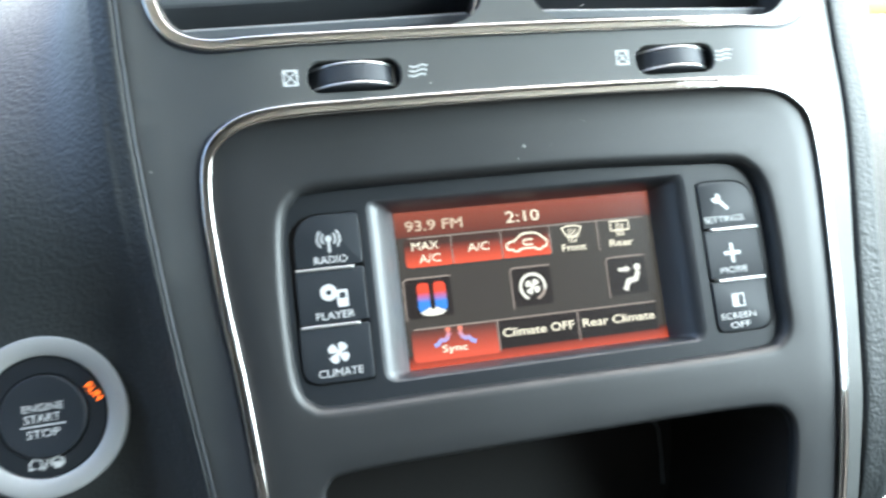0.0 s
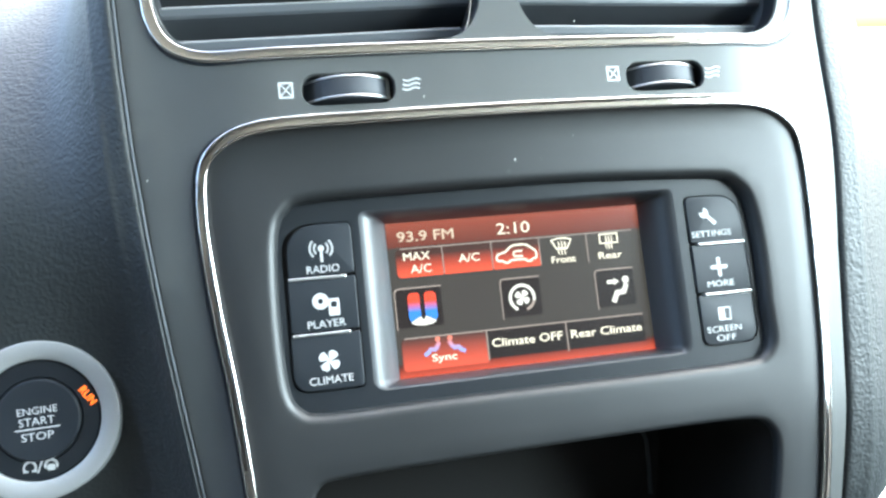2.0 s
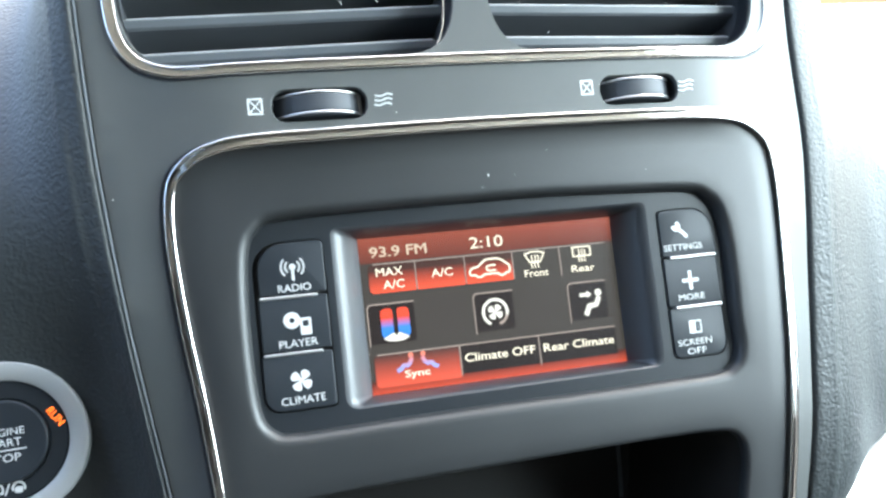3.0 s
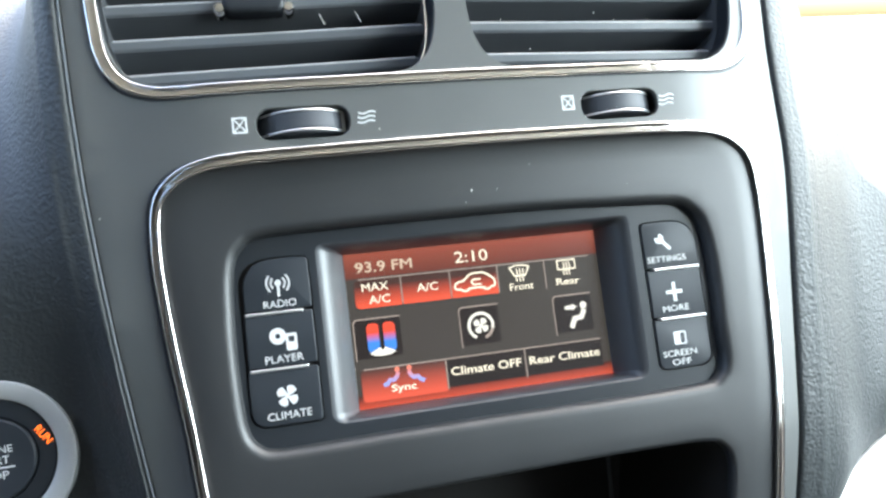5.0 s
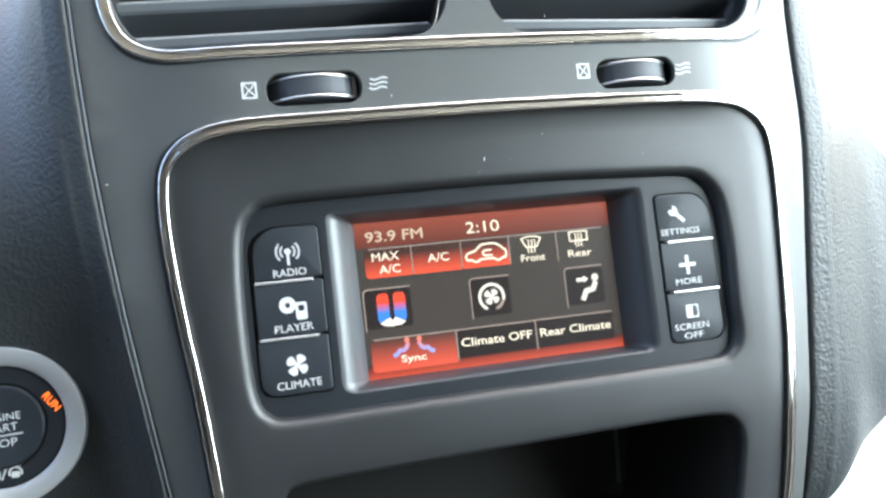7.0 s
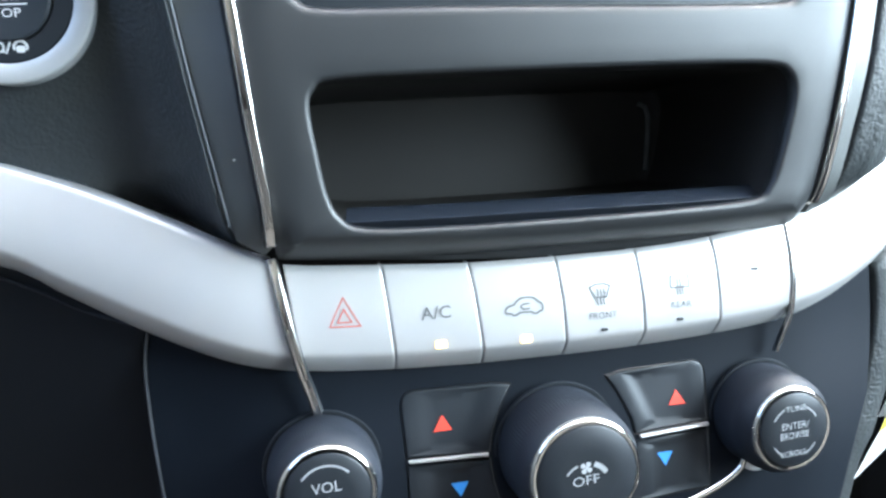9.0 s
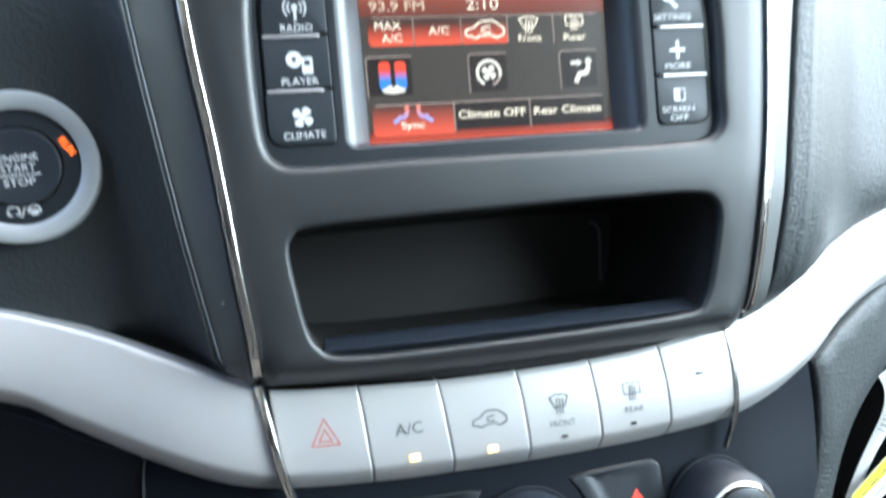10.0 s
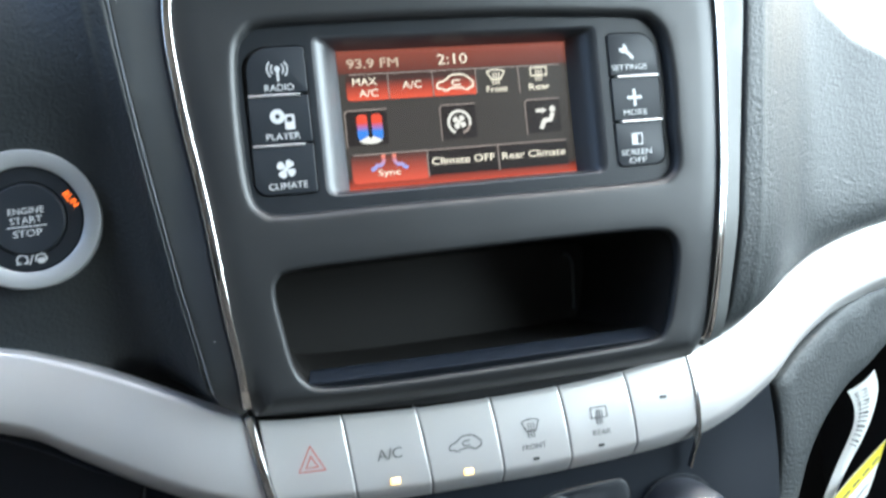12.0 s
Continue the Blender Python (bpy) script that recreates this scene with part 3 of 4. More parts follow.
def key(i):
    a, b, c, d = xs_top[i] + 0.16, xs_top[i + 1] - 0.16, xs_low[i] + 0.16, xs_low[i + 1] - 0.16
    ts = [0, 0.02, 0.06, 0.15, 0.3, 0.45, 0.6, 0.7, 0.77, 0.8, 0.83, 0.9, 0.96, 1.0]
    rows = []
    for t in ts:
        x0, x1 = a + (c - a) * t, b + (d - b) * t
        row = []
        for u, back in ((0, 6.0), (0, 0.6), (0.008, 0.22), (0.018, 0.04), (0.026, 0), (0.034, 0), (0.25, 0), (0.5, 0), (0.75, 0), (0.966, 0), (0.974, 0), (0.982, 0.04), (0.992, 0.22), (1, 0.6), (1, 6.0)):
            row.append(band_point(x0 + (x1 - x0) * u, t, back))
        rows.append(row)
    return bridge(rows, closed=False)


key_obs = [part("key", key(i), SILVER, keys) for i in range(6)]
# bright metal dividers at the ends of the key row, running down over the control panel
for sx, path in ((-1, [(-95.3, -110), (-91.8, -131), (-88.4, -147), (-86.4, -154), (-84.4, -162)]), (1, [(92.1, -111.5), (92.2, -130), (91.9, -143), (90.6, -151), (87.3, -160)])):
    pts = []
    for x, z in spline(path, steps=5):
        zt, zl = top_z(x), low_z(x)
        t = (z - zt) / (zl - zt)
        pts.append((x, band_y(x, min(0.8, max(0, t))) - (1.2 if sx < 0 else 0.1) + 2.6 * ease((t - 0.8) / 0.4), z))
    part("divider", bright_strip(pts, 1.5 if sx < 0 else 0.7, 1.1), CHROME, keys, "polished chrome divider")
    part("divider_seam", tube([(x, y + 1.2, z) for x, y, z in pts], 1.9 if sx < 0 else 0.9, 8, 0.5), BLACK, keys)

# ---- display unit ----
unit = thing("display_unit", (0, 0, 0), "lit touch display in a black housing with hard keys", "display")
WELL = rrect(-58.2, 57.6, -29.6, 30.6, (4, 2.5, 2.5, 4), 5)
SCREEN = rrect(-48.0, 48.0, -27.3, 27.3, 0.4, 5)
house = sheet(inset(OPEN, 0.2), [WELL, rrect(-84.3, -60.5, -27.7, 27.7, (2, 2.4, 9.2, 5.4), 5), rrect(61.1, 83.9, -28.3, 27.1, (5.4, 9.2, 2.4, 3.2), 5)], -10.5)
well = bridge([lift([(a + (c - a) * u, e + (g - e) * u) for (a, e), (c, g) in zip(WELL, SCREEN)], -10.5 + 11.1 * u ** 1.95) for u in (0, 0.12, 0.25, 0.4, 0.55, 0.68, 0.8, 0.9, 0.96, 1.0)])
for a in (-72.4, 72.5):
    part("housing_back", pad(rrect(a - 15.5, a + 15.5, -31, 30.5, 4, 4), -8.2, -6.0, 0.3), DARKSLOT, unit)
part("housing", house, BLACK, unit, "satin black housing")
part("screen_surround", well, SURROUND, unit, "satin black sloping surround")

scr = part("screen", flat(SCREEN, 0.55), glow_ramp("screen_glow", (0.030, 0.021, 0.017), (0.030, 0.021, 0.017), 1.0, -30, 30), unit, "backlit screen with a reflected haze put into its glow")

Z_L = [(27.2, 10.2), (9.3, -8.2), (-9.1, -27.2)]


def hard_key(x0, x1, z0, z1, r):
    return pad(rrect(x0, x1, z0, z1, r, 5), -11.1, -7.0, 0.4)


lk, rk = [], []
for i, (z1, z0) in enumerate(Z_L):
    dx = -0.5 * i
    lk.append(part("hard_key", hard_key(-82.8 + dx, -61.0, z0, z1, ((0.8, 2.0, 9.0, 0.8), 0.8, (1.5, 0.8, 0.8, 5.0))[i]), KEYBLACK, unit))
    rk.append(part("hard_key", hard_key(61.6, 83.4 - 0.2 * i, z0 - 0.6, z1 - 0.6, ((0.8, 9.0, 2.0, 0.8), 0.8, (5.0, 0.8, 0.8, 3.0))[i]), KEYBLACK, unit))
for z in (9.35, -9.05):
    part("key_bar", pad(rrect(-83.0, -64.0, z - 0.5, z + 0.5, 0.4), -11.6, -9, 0.4), BAR, lk[0] if z > 0 else lk[1], "silver marker bar")
for z in (8.9, -9.5):
    part("key_bar", pad(rrect(64.2, 83.2, z - 0.62, z + 0.62, 0.5), -11.7, -9, 0.5), BAR, rk[0] if z > 0 else rk[1], "silver marker bar")

# ---- lower control panel ----
def deck_y(x, z):
    return 5.5 - 7.0 * ease((-146 - z) / 60.0) + 9.0 * ease((x - 98) / 50.0) + 14.0 * ease((-x - 92) / 52.0)


control = thing("control_panel", (0, 5, -185), "dark satin plastic climate and audio control panel", "control panel")
side = [(-90, -147), (-107, -142), (-124, -134.5), (-136, -128.5), (-138.5, -141), (-139, -155), (-137, -183), (-133, -215), (-128, -260)]
deck = side + [(112, -260), (118.5, -228), (127.5, -203), (136.5, -184), (140, -168), (141.5, -152), (140, -132), (128, -136), (110, -142), (90, -147)] + [(x, low_z(x) + 1.5) for x in np.arange(80, -81, -10)]
KNOBS = [(-84.0, -181.5, 18.3), (-0.9, -185.2, 22.0), (80.5, -182.7, 18.7)]
RK_L = [(-56.2, -164.5), (-55.6, -162.0), (-54.0, -160.4), (-51.4, -159.8), (-22, -160.6), (-16.5, -161.6), (-19.5, -166), (-22.5, -172), (-25, -178), (-26.0, -183.6), (-55.5, -182.4)]
RK_L2 = [(-55.5, -185.2), (-26.2, -186.4), (-25.6, -194), (-24, -200), (-21.5, -206), (-19.0, -209.6), (-55.6, -207.5)]
mir = lambda q: [(3.4 - x, z - 1.2) for x, z in q]
part("panel_face", sheet(deck, [inset(q, -0.5) for q in (RK_L, RK_L2, mir(RK_L), mir(RK_L2))], deck_y, 7), DECK, control)

# glossier, paler tube than the deck, added for the highlight along its edge
part("panel_edge_glint", tube(spline([(x - 0.4, deck_y(x, z) - 0.5, z) for x, z in side[3:]], steps=4), 0.55, 8), GLOSS, control, "paler rounded outer edge standing in for its highlight")


def arc_half(cx, cz, r):
    return [(cx + r * math.cos(radians(a)), cz + 0.75 * r * math.sin(radians(a))) for a in range(180, 361, 15)]


def rocker_y(s):
    def f(x, z):
        side = (x - 1.7) * s
        crease = 24.0 + (-163.0 - z) * 0.42 if z > -184 else 31.0
        return deck_y(x, z) - 0.7 + 1.3 * ease((side - crease) / 5.5) * (1 - 0.5 * ease((side - 46) / 8.0))
    return f


def rocker(q):
    f = rocker_y(-1 if q[0][0] < 0 else 1)
    loops = [lift(q, lambda x, z: deck_y(x, z) + 6), lift(q, lambda x, z: f(x, z) + 0.5), lift(inset(q, 0.3), lambda x, z: f(x, z) + 0.1), lift(inset(q, 0.7), f)]
    return merge(bridge(loops), sheet(inset(q, 0.7), (), f, 2))


def arrow(x, z, w, up):
    s = 1 if up else -1
    return flat([(x - w, z - s * w * 0.75), (x + w, z - s * w * 0.75), (x, z + s * w * 0.85)], lambda a, b: rocker_y(-1 if x < 0 else 1)(a, b) - 0.25)


for q, q2 in ((RK_L, RK_L2), (mir(RK_L), mir(RK_L2))):
    s = -1 if q[0][0] < 0 else 1
    up = part("rocker_key", rocker(q), BLACK, control)
    dn = part("rocker_key", rocker(q2), BLACK, control)
    ax = -42.0 if s < 0 else 47.5
    part("warm_arrow", arrow(ax, -172.3 if s < 0 else -174.0, 3.4, True), REDTRI, up, "red arrow pointing up")
    part("cool_arrow", arrow(-37.5 if s < 0 else 41.0, -195.6, 3.2, False), BLUETRI, dn, "blue arrow pointing down")
    bar = [(-55, -183.2), (-27, -184.3)] if s < 0 else [(31, -185.7), (58.5, -184.5)]
    part("rocker_bar", tube([(x, deck_y(x, z) - 1.2, z) for x, z in bar], 0.75, 8), BAR, control, "silver bar between the rockers")
part("silver_tab", pad(arc_half(78.5, -200.5, 6.5), -2.6, 4.0, 0.4), SILVER, control, "small satin silver tab under the knob")
# curved chrome line below the centre
low = spline([(75, -190), (73.5, -199), (70, -205), (58, -211), (40, -216), (15, -219), (-12, -219), (-38, -216), (-56, -211), (-67, -205), (-73, -199), (-76, -190)], steps=5)
part("chrome_line", tube([(x, deck_y(x, z) - 0.6, z) for x, z in low], 1.3, 10, 0.7), CHROME, control, "curved chrome line")

knob_names = [("volume_knob", "ribbed black volume knob with a chrome ring"), ("fan_knob", "large black fan knob with a chrome ring"), ("tuning_knob", "black tuning knob with a chrome ring")]
knob_obs = []
for (kx, kz, kr), (nm, lb) in zip(KNOBS, knob_names):
    y0 = deck_y(kx, kz)
    kn = thing(nm, (kx, y0, kz), lb + " on the control panel", "knob", "control knobs")
    h = 26.0 if kr > 20 else 20.5
    part("collar", turned(kx, kz, [(kr + 1.7, y0 + 0.6), (kr + 1.5, y0 - 0.15), (kr + 0.6, y0 - 0.15), (kr + 0.6, y0 + 3)], 56), BLACK, kn)
    cr = 14.1 if kr < 20 else 17.8
    part("knob_body", turned(kx, kz, [(kr, y0 + 3), (kr, y0 - 2), (kr - 0.3, y0 - h * 0.55), (kr - 1.1, y0 - h * 0.8), (cr + 1.6, y0 - h + 1.4), (cr + 1.2, y0 - h + 1.0)], 240, wob=lambda i, r, y: 0.24 * (i % 2) if r > cr + 2.4 and y < y0 - 1.5 else 0), RUBBER, kn, "", 30)
    part("chrome_ring", turned(kx, kz, [(cr + 1.7, y0 - h + 2.4), (cr + 1.6, y0 - h + 1.0), (cr + 1.2, y0 - h + 0.1), (cr + 0.6, y0 - h - 0.3), (cr - 0.2, y0 - h - 0.2), (cr - 0.6, y0 - h + 0.4), (cr - 0.7, y0 - h + 1.5)], 64), CHROME, kn, "polished chrome ring")
    cap = part("cap", turned(kx, kz, [(cr - 0.5, y0 - h + 1.5), (cr - 0.6, y0 - h - 0.4), (cr - 1.2, y0 - h - 0.9), (cr * 0.5, y0 - h - 1.0), (0.3, y0 - h - 1.0)], 64), BLACK, kn)
    knob_obs.append((kn, cap, kx, kz, y0 - h - 1.0, cr))

# ---- engine start button ----
bx, bz = -166.0, -26.8
start = thing("start_button", (bx, 10, bz), "black round engine start button in a satin silver ring", "push button")
part("silver_ring", turned(bx, bz, [(25.7, 20), (25.7, 7.9), (25.4, 7.4), (24.9, 7.2), (20.4, 7.7), (19.6, 8.3), (19.3, 12)], 96), RING, start, "satin silver ring")
sb = part("dark_ring", turned(bx, bz, [(19.4, 14), (19.3, 9.6), (18.8, 9.1), (14.0, 8.9), (13.5, 9.4), (13.4, 14)], 96), BLACK, start, "black ring with warning lamps")
sc = part("push_cap", turned(bx, bz, [(13.3, 14), (13.2, 8.6), (12.6, 8.0), (9, 8.1), (4, 8.4), (0.4, 8.5)], 96), KEYBLACK, start)

# ---- padded dashboard on both sides ----
def edge_x(z, wide=half_width):
    return wide(z) + 1.1


def left_y(s, z):
    """A soft roll at the joint, a low ridge, then an easy fall to the wall that holds the start button."""
    p = plate_y(-half_width(z), z)
    up = ease((z + 30) / 90)
    y = p - 1.2 + 3.0 * math.exp(-s / 0.55) - 0.9 * math.exp(-((s - 9.0) / 1.6) ** 2) * (0.25 + 0.75 * up)
    y += (13.0 - 15.0 * up - p) * (1 - math.exp(-max(0, s - 1.5) / (8.5 + 32.0 * up * up)))
    y += 0.0040 * max(0, z - 8) ** 2 * ease((s - 2) / 30) + 0.0011 * max(0, 5 - z) ** 2 * ease(s / 22)
    return y + 0.10 * max(0, s - 55)


dashboard = thing("dashboard", (0, 60, -40), "dark grained vinyl dashboard", "dashboard", kind="structure")
ss = [0, 0.1, 0.4, 0.8, 1.3, 2, 3, 4.5, 6, 6.8, 7.4, 8, 8.6, 9.2, 10, 11, 12, 13, 14.5, 16, 18, 20, 25, 30, 36, 44, 55, 70, 90, 120, 160, 210, 280]
rows = []
zrow = list(np.linspace(0, 1, 30))
for s in ss:
    row = []
    for k in zrow:
        ztop = 175 + 0.0 * s
        xg = edge_x(0) + s
        for _ in range(6):
            zlow = top_z(-xg) - 1.5
            z = zlow + (ztop - zlow) * k
            xg = edge_x(z) + s
        row.append((-xg, (left_y(s, z) if s else left_y(0, z) + 6) + (15.0 - plate_y(100, z)) * math.exp(-(z - zlow) / 4.5) * (1 - ease((s - 14) / 24.0)), z))
    rows.append(row)
# bead added in paler plastic to give the pad's edge its light line
part("pad_edge_glint", tube([(-edge_x(z) + 0.25, plate_y(-half_width(z), z) - 0.55, z) for z in np.arange(172, -99, -3)], 0.36, 8), SLAT, dashboard, "thin pale satin bead for the light line along the pad edge")
part("driver_pad", bridge(rows, closed=False), VINYL, dashboard, "dark blue-grey grained vinyl pad", 80)

SIL = [(100, 170), (132, 163), (150, 137), (165, 110), (178, 79.5), (190, 52.5), (212, 31), (249, 12.5), (300, 0), (440, -10)]
rows = []
for s in ss + [330]:
    row = []
    for k in zrow:
        xg = edge_x(0, right_width) + s
        for _ in range(6):
            zlow = top_z(xg) - 1.5
            ztop = curve_at(SIL, xg)
            z = zlow + (ztop - zlow) * k
            xg = edge_x(z, right_width) + s
        y = plate_y(right_width(z), z) - 0.4 + 2.5 * math.exp(-s / 0.5) - 0.5 * math.exp(-((s - 10.5) / 2.0) ** 2)
        y += 35.0 * ease((s - 5.5) / 68.0) + 0.05 * max(0, s - 62) + 0.05 * (z + 60) * ease(s / 30)
        y += (band_y(xg, 0.0) + 2.5 - y) * math.exp(-(z - zlow) / 5.0)
        row.append((xg, y if s else y + 6, z))
    for j, (dy, dz) in enumerate(((4, 0.8), (12, 2.2), (40, 7), (120, 22), (300, 55))):
        row.append((row[len(zrow) - 1][0] + dy * 0.15, row[len(zrow) - 1][1] + dy, row[len(zrow) - 1][2] + dz))
    rows.append(row)
part("passenger_pad", bridge(rows, closed=False), VINYL, dashboard, "grey grained vinyl pad", 80)

# knee panels under the silver trim
knee = [(-136.5, -129.5), (-143, -126), (-156, -118), (-175, -107), (-209, -97), (-300, -84), (-300, -330), (-128, -330), (-134, -215), (-138.5, -183), (-140.5, -155), (-140, -141)]
kloops = [lift(knee, lambda x, z: 45 + 0.42 * (abs(x) - 138) + 0.28 * max(0, -120 - z)), lift(knee, lambda x, z: 15.5 + 0.42 * (abs(x) - 138) + 0.28 * max(0, -120 - z) ), lift(inset(knee, 0.8), lambda x, z: 14.0 + 0.42 * (abs(x) - 138) + 0.28 * max(0, -120 - z)), lift(inset(knee, 2.0), lambda x, z: 13.4 + 0.42 * (abs(x) - 138) + 0.28 * max(0, -120 - z))]
part("driver_knee_panel", merge(bridge(kloops), sheet(inset(knee, 2.0), (), lambda x, z: 13.4 + 0.42 * (abs(x) - 138) + 0.28 * max(0, -120 - z), 12)), KNEE, dashboard, "matt black knee panel")
part("knee_edge", tube([(x, 13.1 + 0.42 * (abs(x) - 138) + 0.28 * max(0, -120 - z), z) for x, z in spline([(-138.5, -131.0), (-156, -125.5), (-175, -116.5), (-209, -106.5), (-290, -93.0)], steps=4)], 0.5, 8), RUBBER, dashboard, "raised edge line")
arc = [(x, low_z(x) + 1.0) for x in np.linspace(141.5, 330, 30)]
void = spline([(330, -113), (262, -121), (230.4, -128), (209.6, -137.8), (192, -145.3), (174, -159), (162, -173), (152, -191), (146.6, -204), (138, -222), (130, -260), (125, -300)], steps=5)
inner = spline([(112, -300), (114, -260), (120.5, -228), (129.5, -203), (138.5, -184), (142, -168), (143.5, -152), (142.5, -138)], steps=5)
knee2 = arc + void + inner


def knee_y(x, z):
    return 13.0 + 0.25 * max(0, x - 145)


kl = [lift(knee2, lambda x, z: knee_y(x, z) + 22), lift(knee2, lambda x, z: knee_y(x, z) + 3), lift(inset(knee2, 0.7), lambda x, z: knee_y(x, z) + 1), lift(inset(knee2, 2.2), knee_y)]
part("passenger_knee_trim", merge(bridge(kl), sheet(inset(knee2, 2.2), (), knee_y, 8)), VINYL, dashboard, "dark grained vinyl knee trim", 60)
part("footwell_back", sheet([(100, -600), (520, -600), (520, -60), (100, -60)], (), 240), CARPET, dashboard, "black carpeted footwell")
part("dash_top", ([(-129, -6, 168), (128, -6, 168), (128, 420, 235), (-129, 420, 235)], [(0, 1, 2, 3)]), VINYL, dashboard, "dark grained vinyl dashboard top")
part("footwell_side", ([(345, 20, -80), (345, 245, -80), (345, 245, -600), (345, 20, -600)], [(0, 1, 2, 3)]), CARPET, dashboard, "black carpeted footwell side")
part("footwell_top", ([(150, 45, -88), (345, 45, -88), (345, 245, -70), (150, 245, -70)], [(0, 1, 2, 3)]), CARPET, dashboard, "black footwell cover")
part("core", sheet([(-420, -600), (110, -600), (110, -200), (90, 150), (-420, 150)], (), 170), CAVITY, dashboard)

# papers hanging in the footwell
tag = thing("paper_tag", (250, 100, -195), "curled white paper tag with a printed bar code", "paper tag")
TAG_R = spline([(277.5, -160), (276.0, -174), (266.0, -197), (253.5, -218), (241, -240)], steps=5)
TAG_L = spline([(256.4, -170.7), (258.0, -180), (256.0, -194), (246.5, -214), (231, -242)], steps=5)


def tag_point(k, u):
    a, c = TAG_L[k], TAG_R[k]
    return (a[0] + (c[0] - a[0]) * u, 101 - 3 * math.sin(k / 4) - 2.5 * math.sin(math.pi * u), a[1] + (c[1] - a[1]) * u)


part("tag_sheet", bridge([[tag_point(k, u) for k in range(len(TAG_L))] for u in (0, 0.25, 0.5, 0.75, 1.0)], closed=False), PAPER, tag)
lab = thing("window_label", (245, 96, -235), "white paper label with a yellow border", "label")


def label_y(x, z):
    return 96.0 + 0.05 * (x - 250)


part("label_sheet", sheet([(278.4, -203.0), (271.8, -215.8), (261.0, -234.5), (248.8, -242.5), (206.6, -272.2), (223.4, -246.8), (228.2, -236.0), (252.7, -219.3)], (), label_y, 6), PAPER, lab)
part("yellow_border", sheet([(278.0, -203.4), (271.8, -215.3), (243.6, -234.7), (223.6, -246.6), (228.4, -236.2), (252.7, -219.6)], (), lambda x, z: label_y(x, z) - 0.5), YELLOW, lab, "yellow printed border")
for k in range(5):
    a, b = k / 5 + 0.03, k / 5 + 0.16
    part("border_mark", stroke([(272.0 - 40.0 * a, -212.0 - 27.5 * a), (272.0 - 40.0 * b, -212.0 - 27.5 * b)], 0.9, lambda x, z: label_y(x, z) - 0.9), GREYINK, lab, "dark printed bar")
part("label_rule", stroke([(262, -228), (236, -246)], 0.9, lambda x, z: label_y(x, z) - 0.4), BAR, lab, "faint grey rule")

# ---- the car round it, and the ground outside ----
def solid(name, lo, hi, mat, label, category, kind="structure", bev=0.01):
    bm = bmesh.new()
    bmesh.ops.create_cube(bm, size=1.0)
    for v in bm.verts:
        v.co = Vector([(a + b) / 2 + c * (b - a) for a, b, c in zip(lo, hi, v.co)])
    bmesh.ops.bevel(bm, geom=bm.edges[:], offset=bev, segments=2, affect="EDGES")
    me = bpy.data.meshes.new(name)
    bm.to_mesh(me)
    bm.free()
    me.materials.append(mat)
    return tagged(new(name, me), label, category, kind=kind)


solid("roof", (-0.72, -2.3, 1.66), (0.72, -0.1, 1.72), LINING, "grey cloth roof lining", "roof")
for sx, nm in ((-1, "door_1"), (1, "door_2")):
    a, b = sorted((0.70 * sx, 0.80 * sx))
    # driver's sill, out of view, is raised to hold back low light from the left
    solid(nm, (a, -2.3, 0.35), (b, 0.45, 1.08 if sx > 0 else 1.27), BLACK, "dark plastic car door panel", "door")
    solid("pillar", (a, -1.05, 1.08), (b, -0.9, 1.66), FABRIC, "charcoal cloth door pillar", "pillar")
# unseen walls in place of the rear side windows, added to cut stray light
solid("blocking_wall_east", (0.70, -2.3, 1.08), (0.80, -0.98, 1.66), FABRIC, "unseen plain side wall added to keep light out", "wall")
solid("blocking_wall_west", (-0.80, -2.3, 1.08), (-0.72, -0.42, 1.66), FABRIC, "unseen plain side wall added to keep light out", "wall")
solid("floor", (-0.8, -2.4, 0.30), (0.8, 0.6, 0.36), CARPET, "black carpeted car floor", "floor")
solid("rear_wall", (-0.75, -2.4, 0.35), (0.75, -2.28, 1.66), FABRIC, "charcoal cloth tailgate lining", "wall")
for x in (-0.38, 0.38):
    solid("seat_back", (x - 0.25, -1.05, 0.36), (x + 0.25, -0.85, 1.3), FABRIC, "charcoal cloth front seat backrest", "seat", kind="", bev=0.06)
g = bpy.data.meshes.new("ground")
g.from_pydata([(-400, -400, 0), (400, -400, 0), (400, 400, 0), (-400, 400, 0)], [], [(0, 1, 2, 3)])
g.materials.append(GROUND)
tagged(new("ground", g), "pale sunlit concrete ground outside the car", "ground", kind="structure")

# ---- printing on the keys ----
def fitted(text, x0, x1, z, cap, y, turn=0.0, bold=0.008):
    """Words whose ends lie at x0 and x1, baseline at z."""
    one = letters(text, 0, 0, cap, 0.0)
    b = cap * bold
    geo = merge(*[([(vx + dx, 0.02 * k, vz + dz) for vx, _, vz in one[0]], one[1]) for k, (dx, dz) in enumerate(((-b, 0), (b, 0), (0, -b), (0, b)) if b else ((0, 0),))])
    lo, hi = min(v[0] for v in geo[0]), max(v[0] for v in geo[0])
    k = (x1 - x0) / (hi - lo)
    c, s, mx = math.cos(radians(turn)), math.sin(radians(turn)), (x0 + x1) / 2
    out = []
    for vx, vy, vz in geo[0]:
        px = (vx - (lo + hi) / 2) * k
        X, Z = mx + c * px - s * vz, z + s * px + c * vz
        out.append((X, (y(X, Z) if callable(y) else y) - vy, Z))
    return out, geo[1]


def arc_pts(cx, cz, r, a0, a1, n=14, rz=None):
    return [(cx + r * math.cos(radians(a0 + (a1 - a0) * i / n)), cz + (rz or r) * math.sin(radians(a0 + (a1 - a0) * i / n))) for i in range(n + 1)]


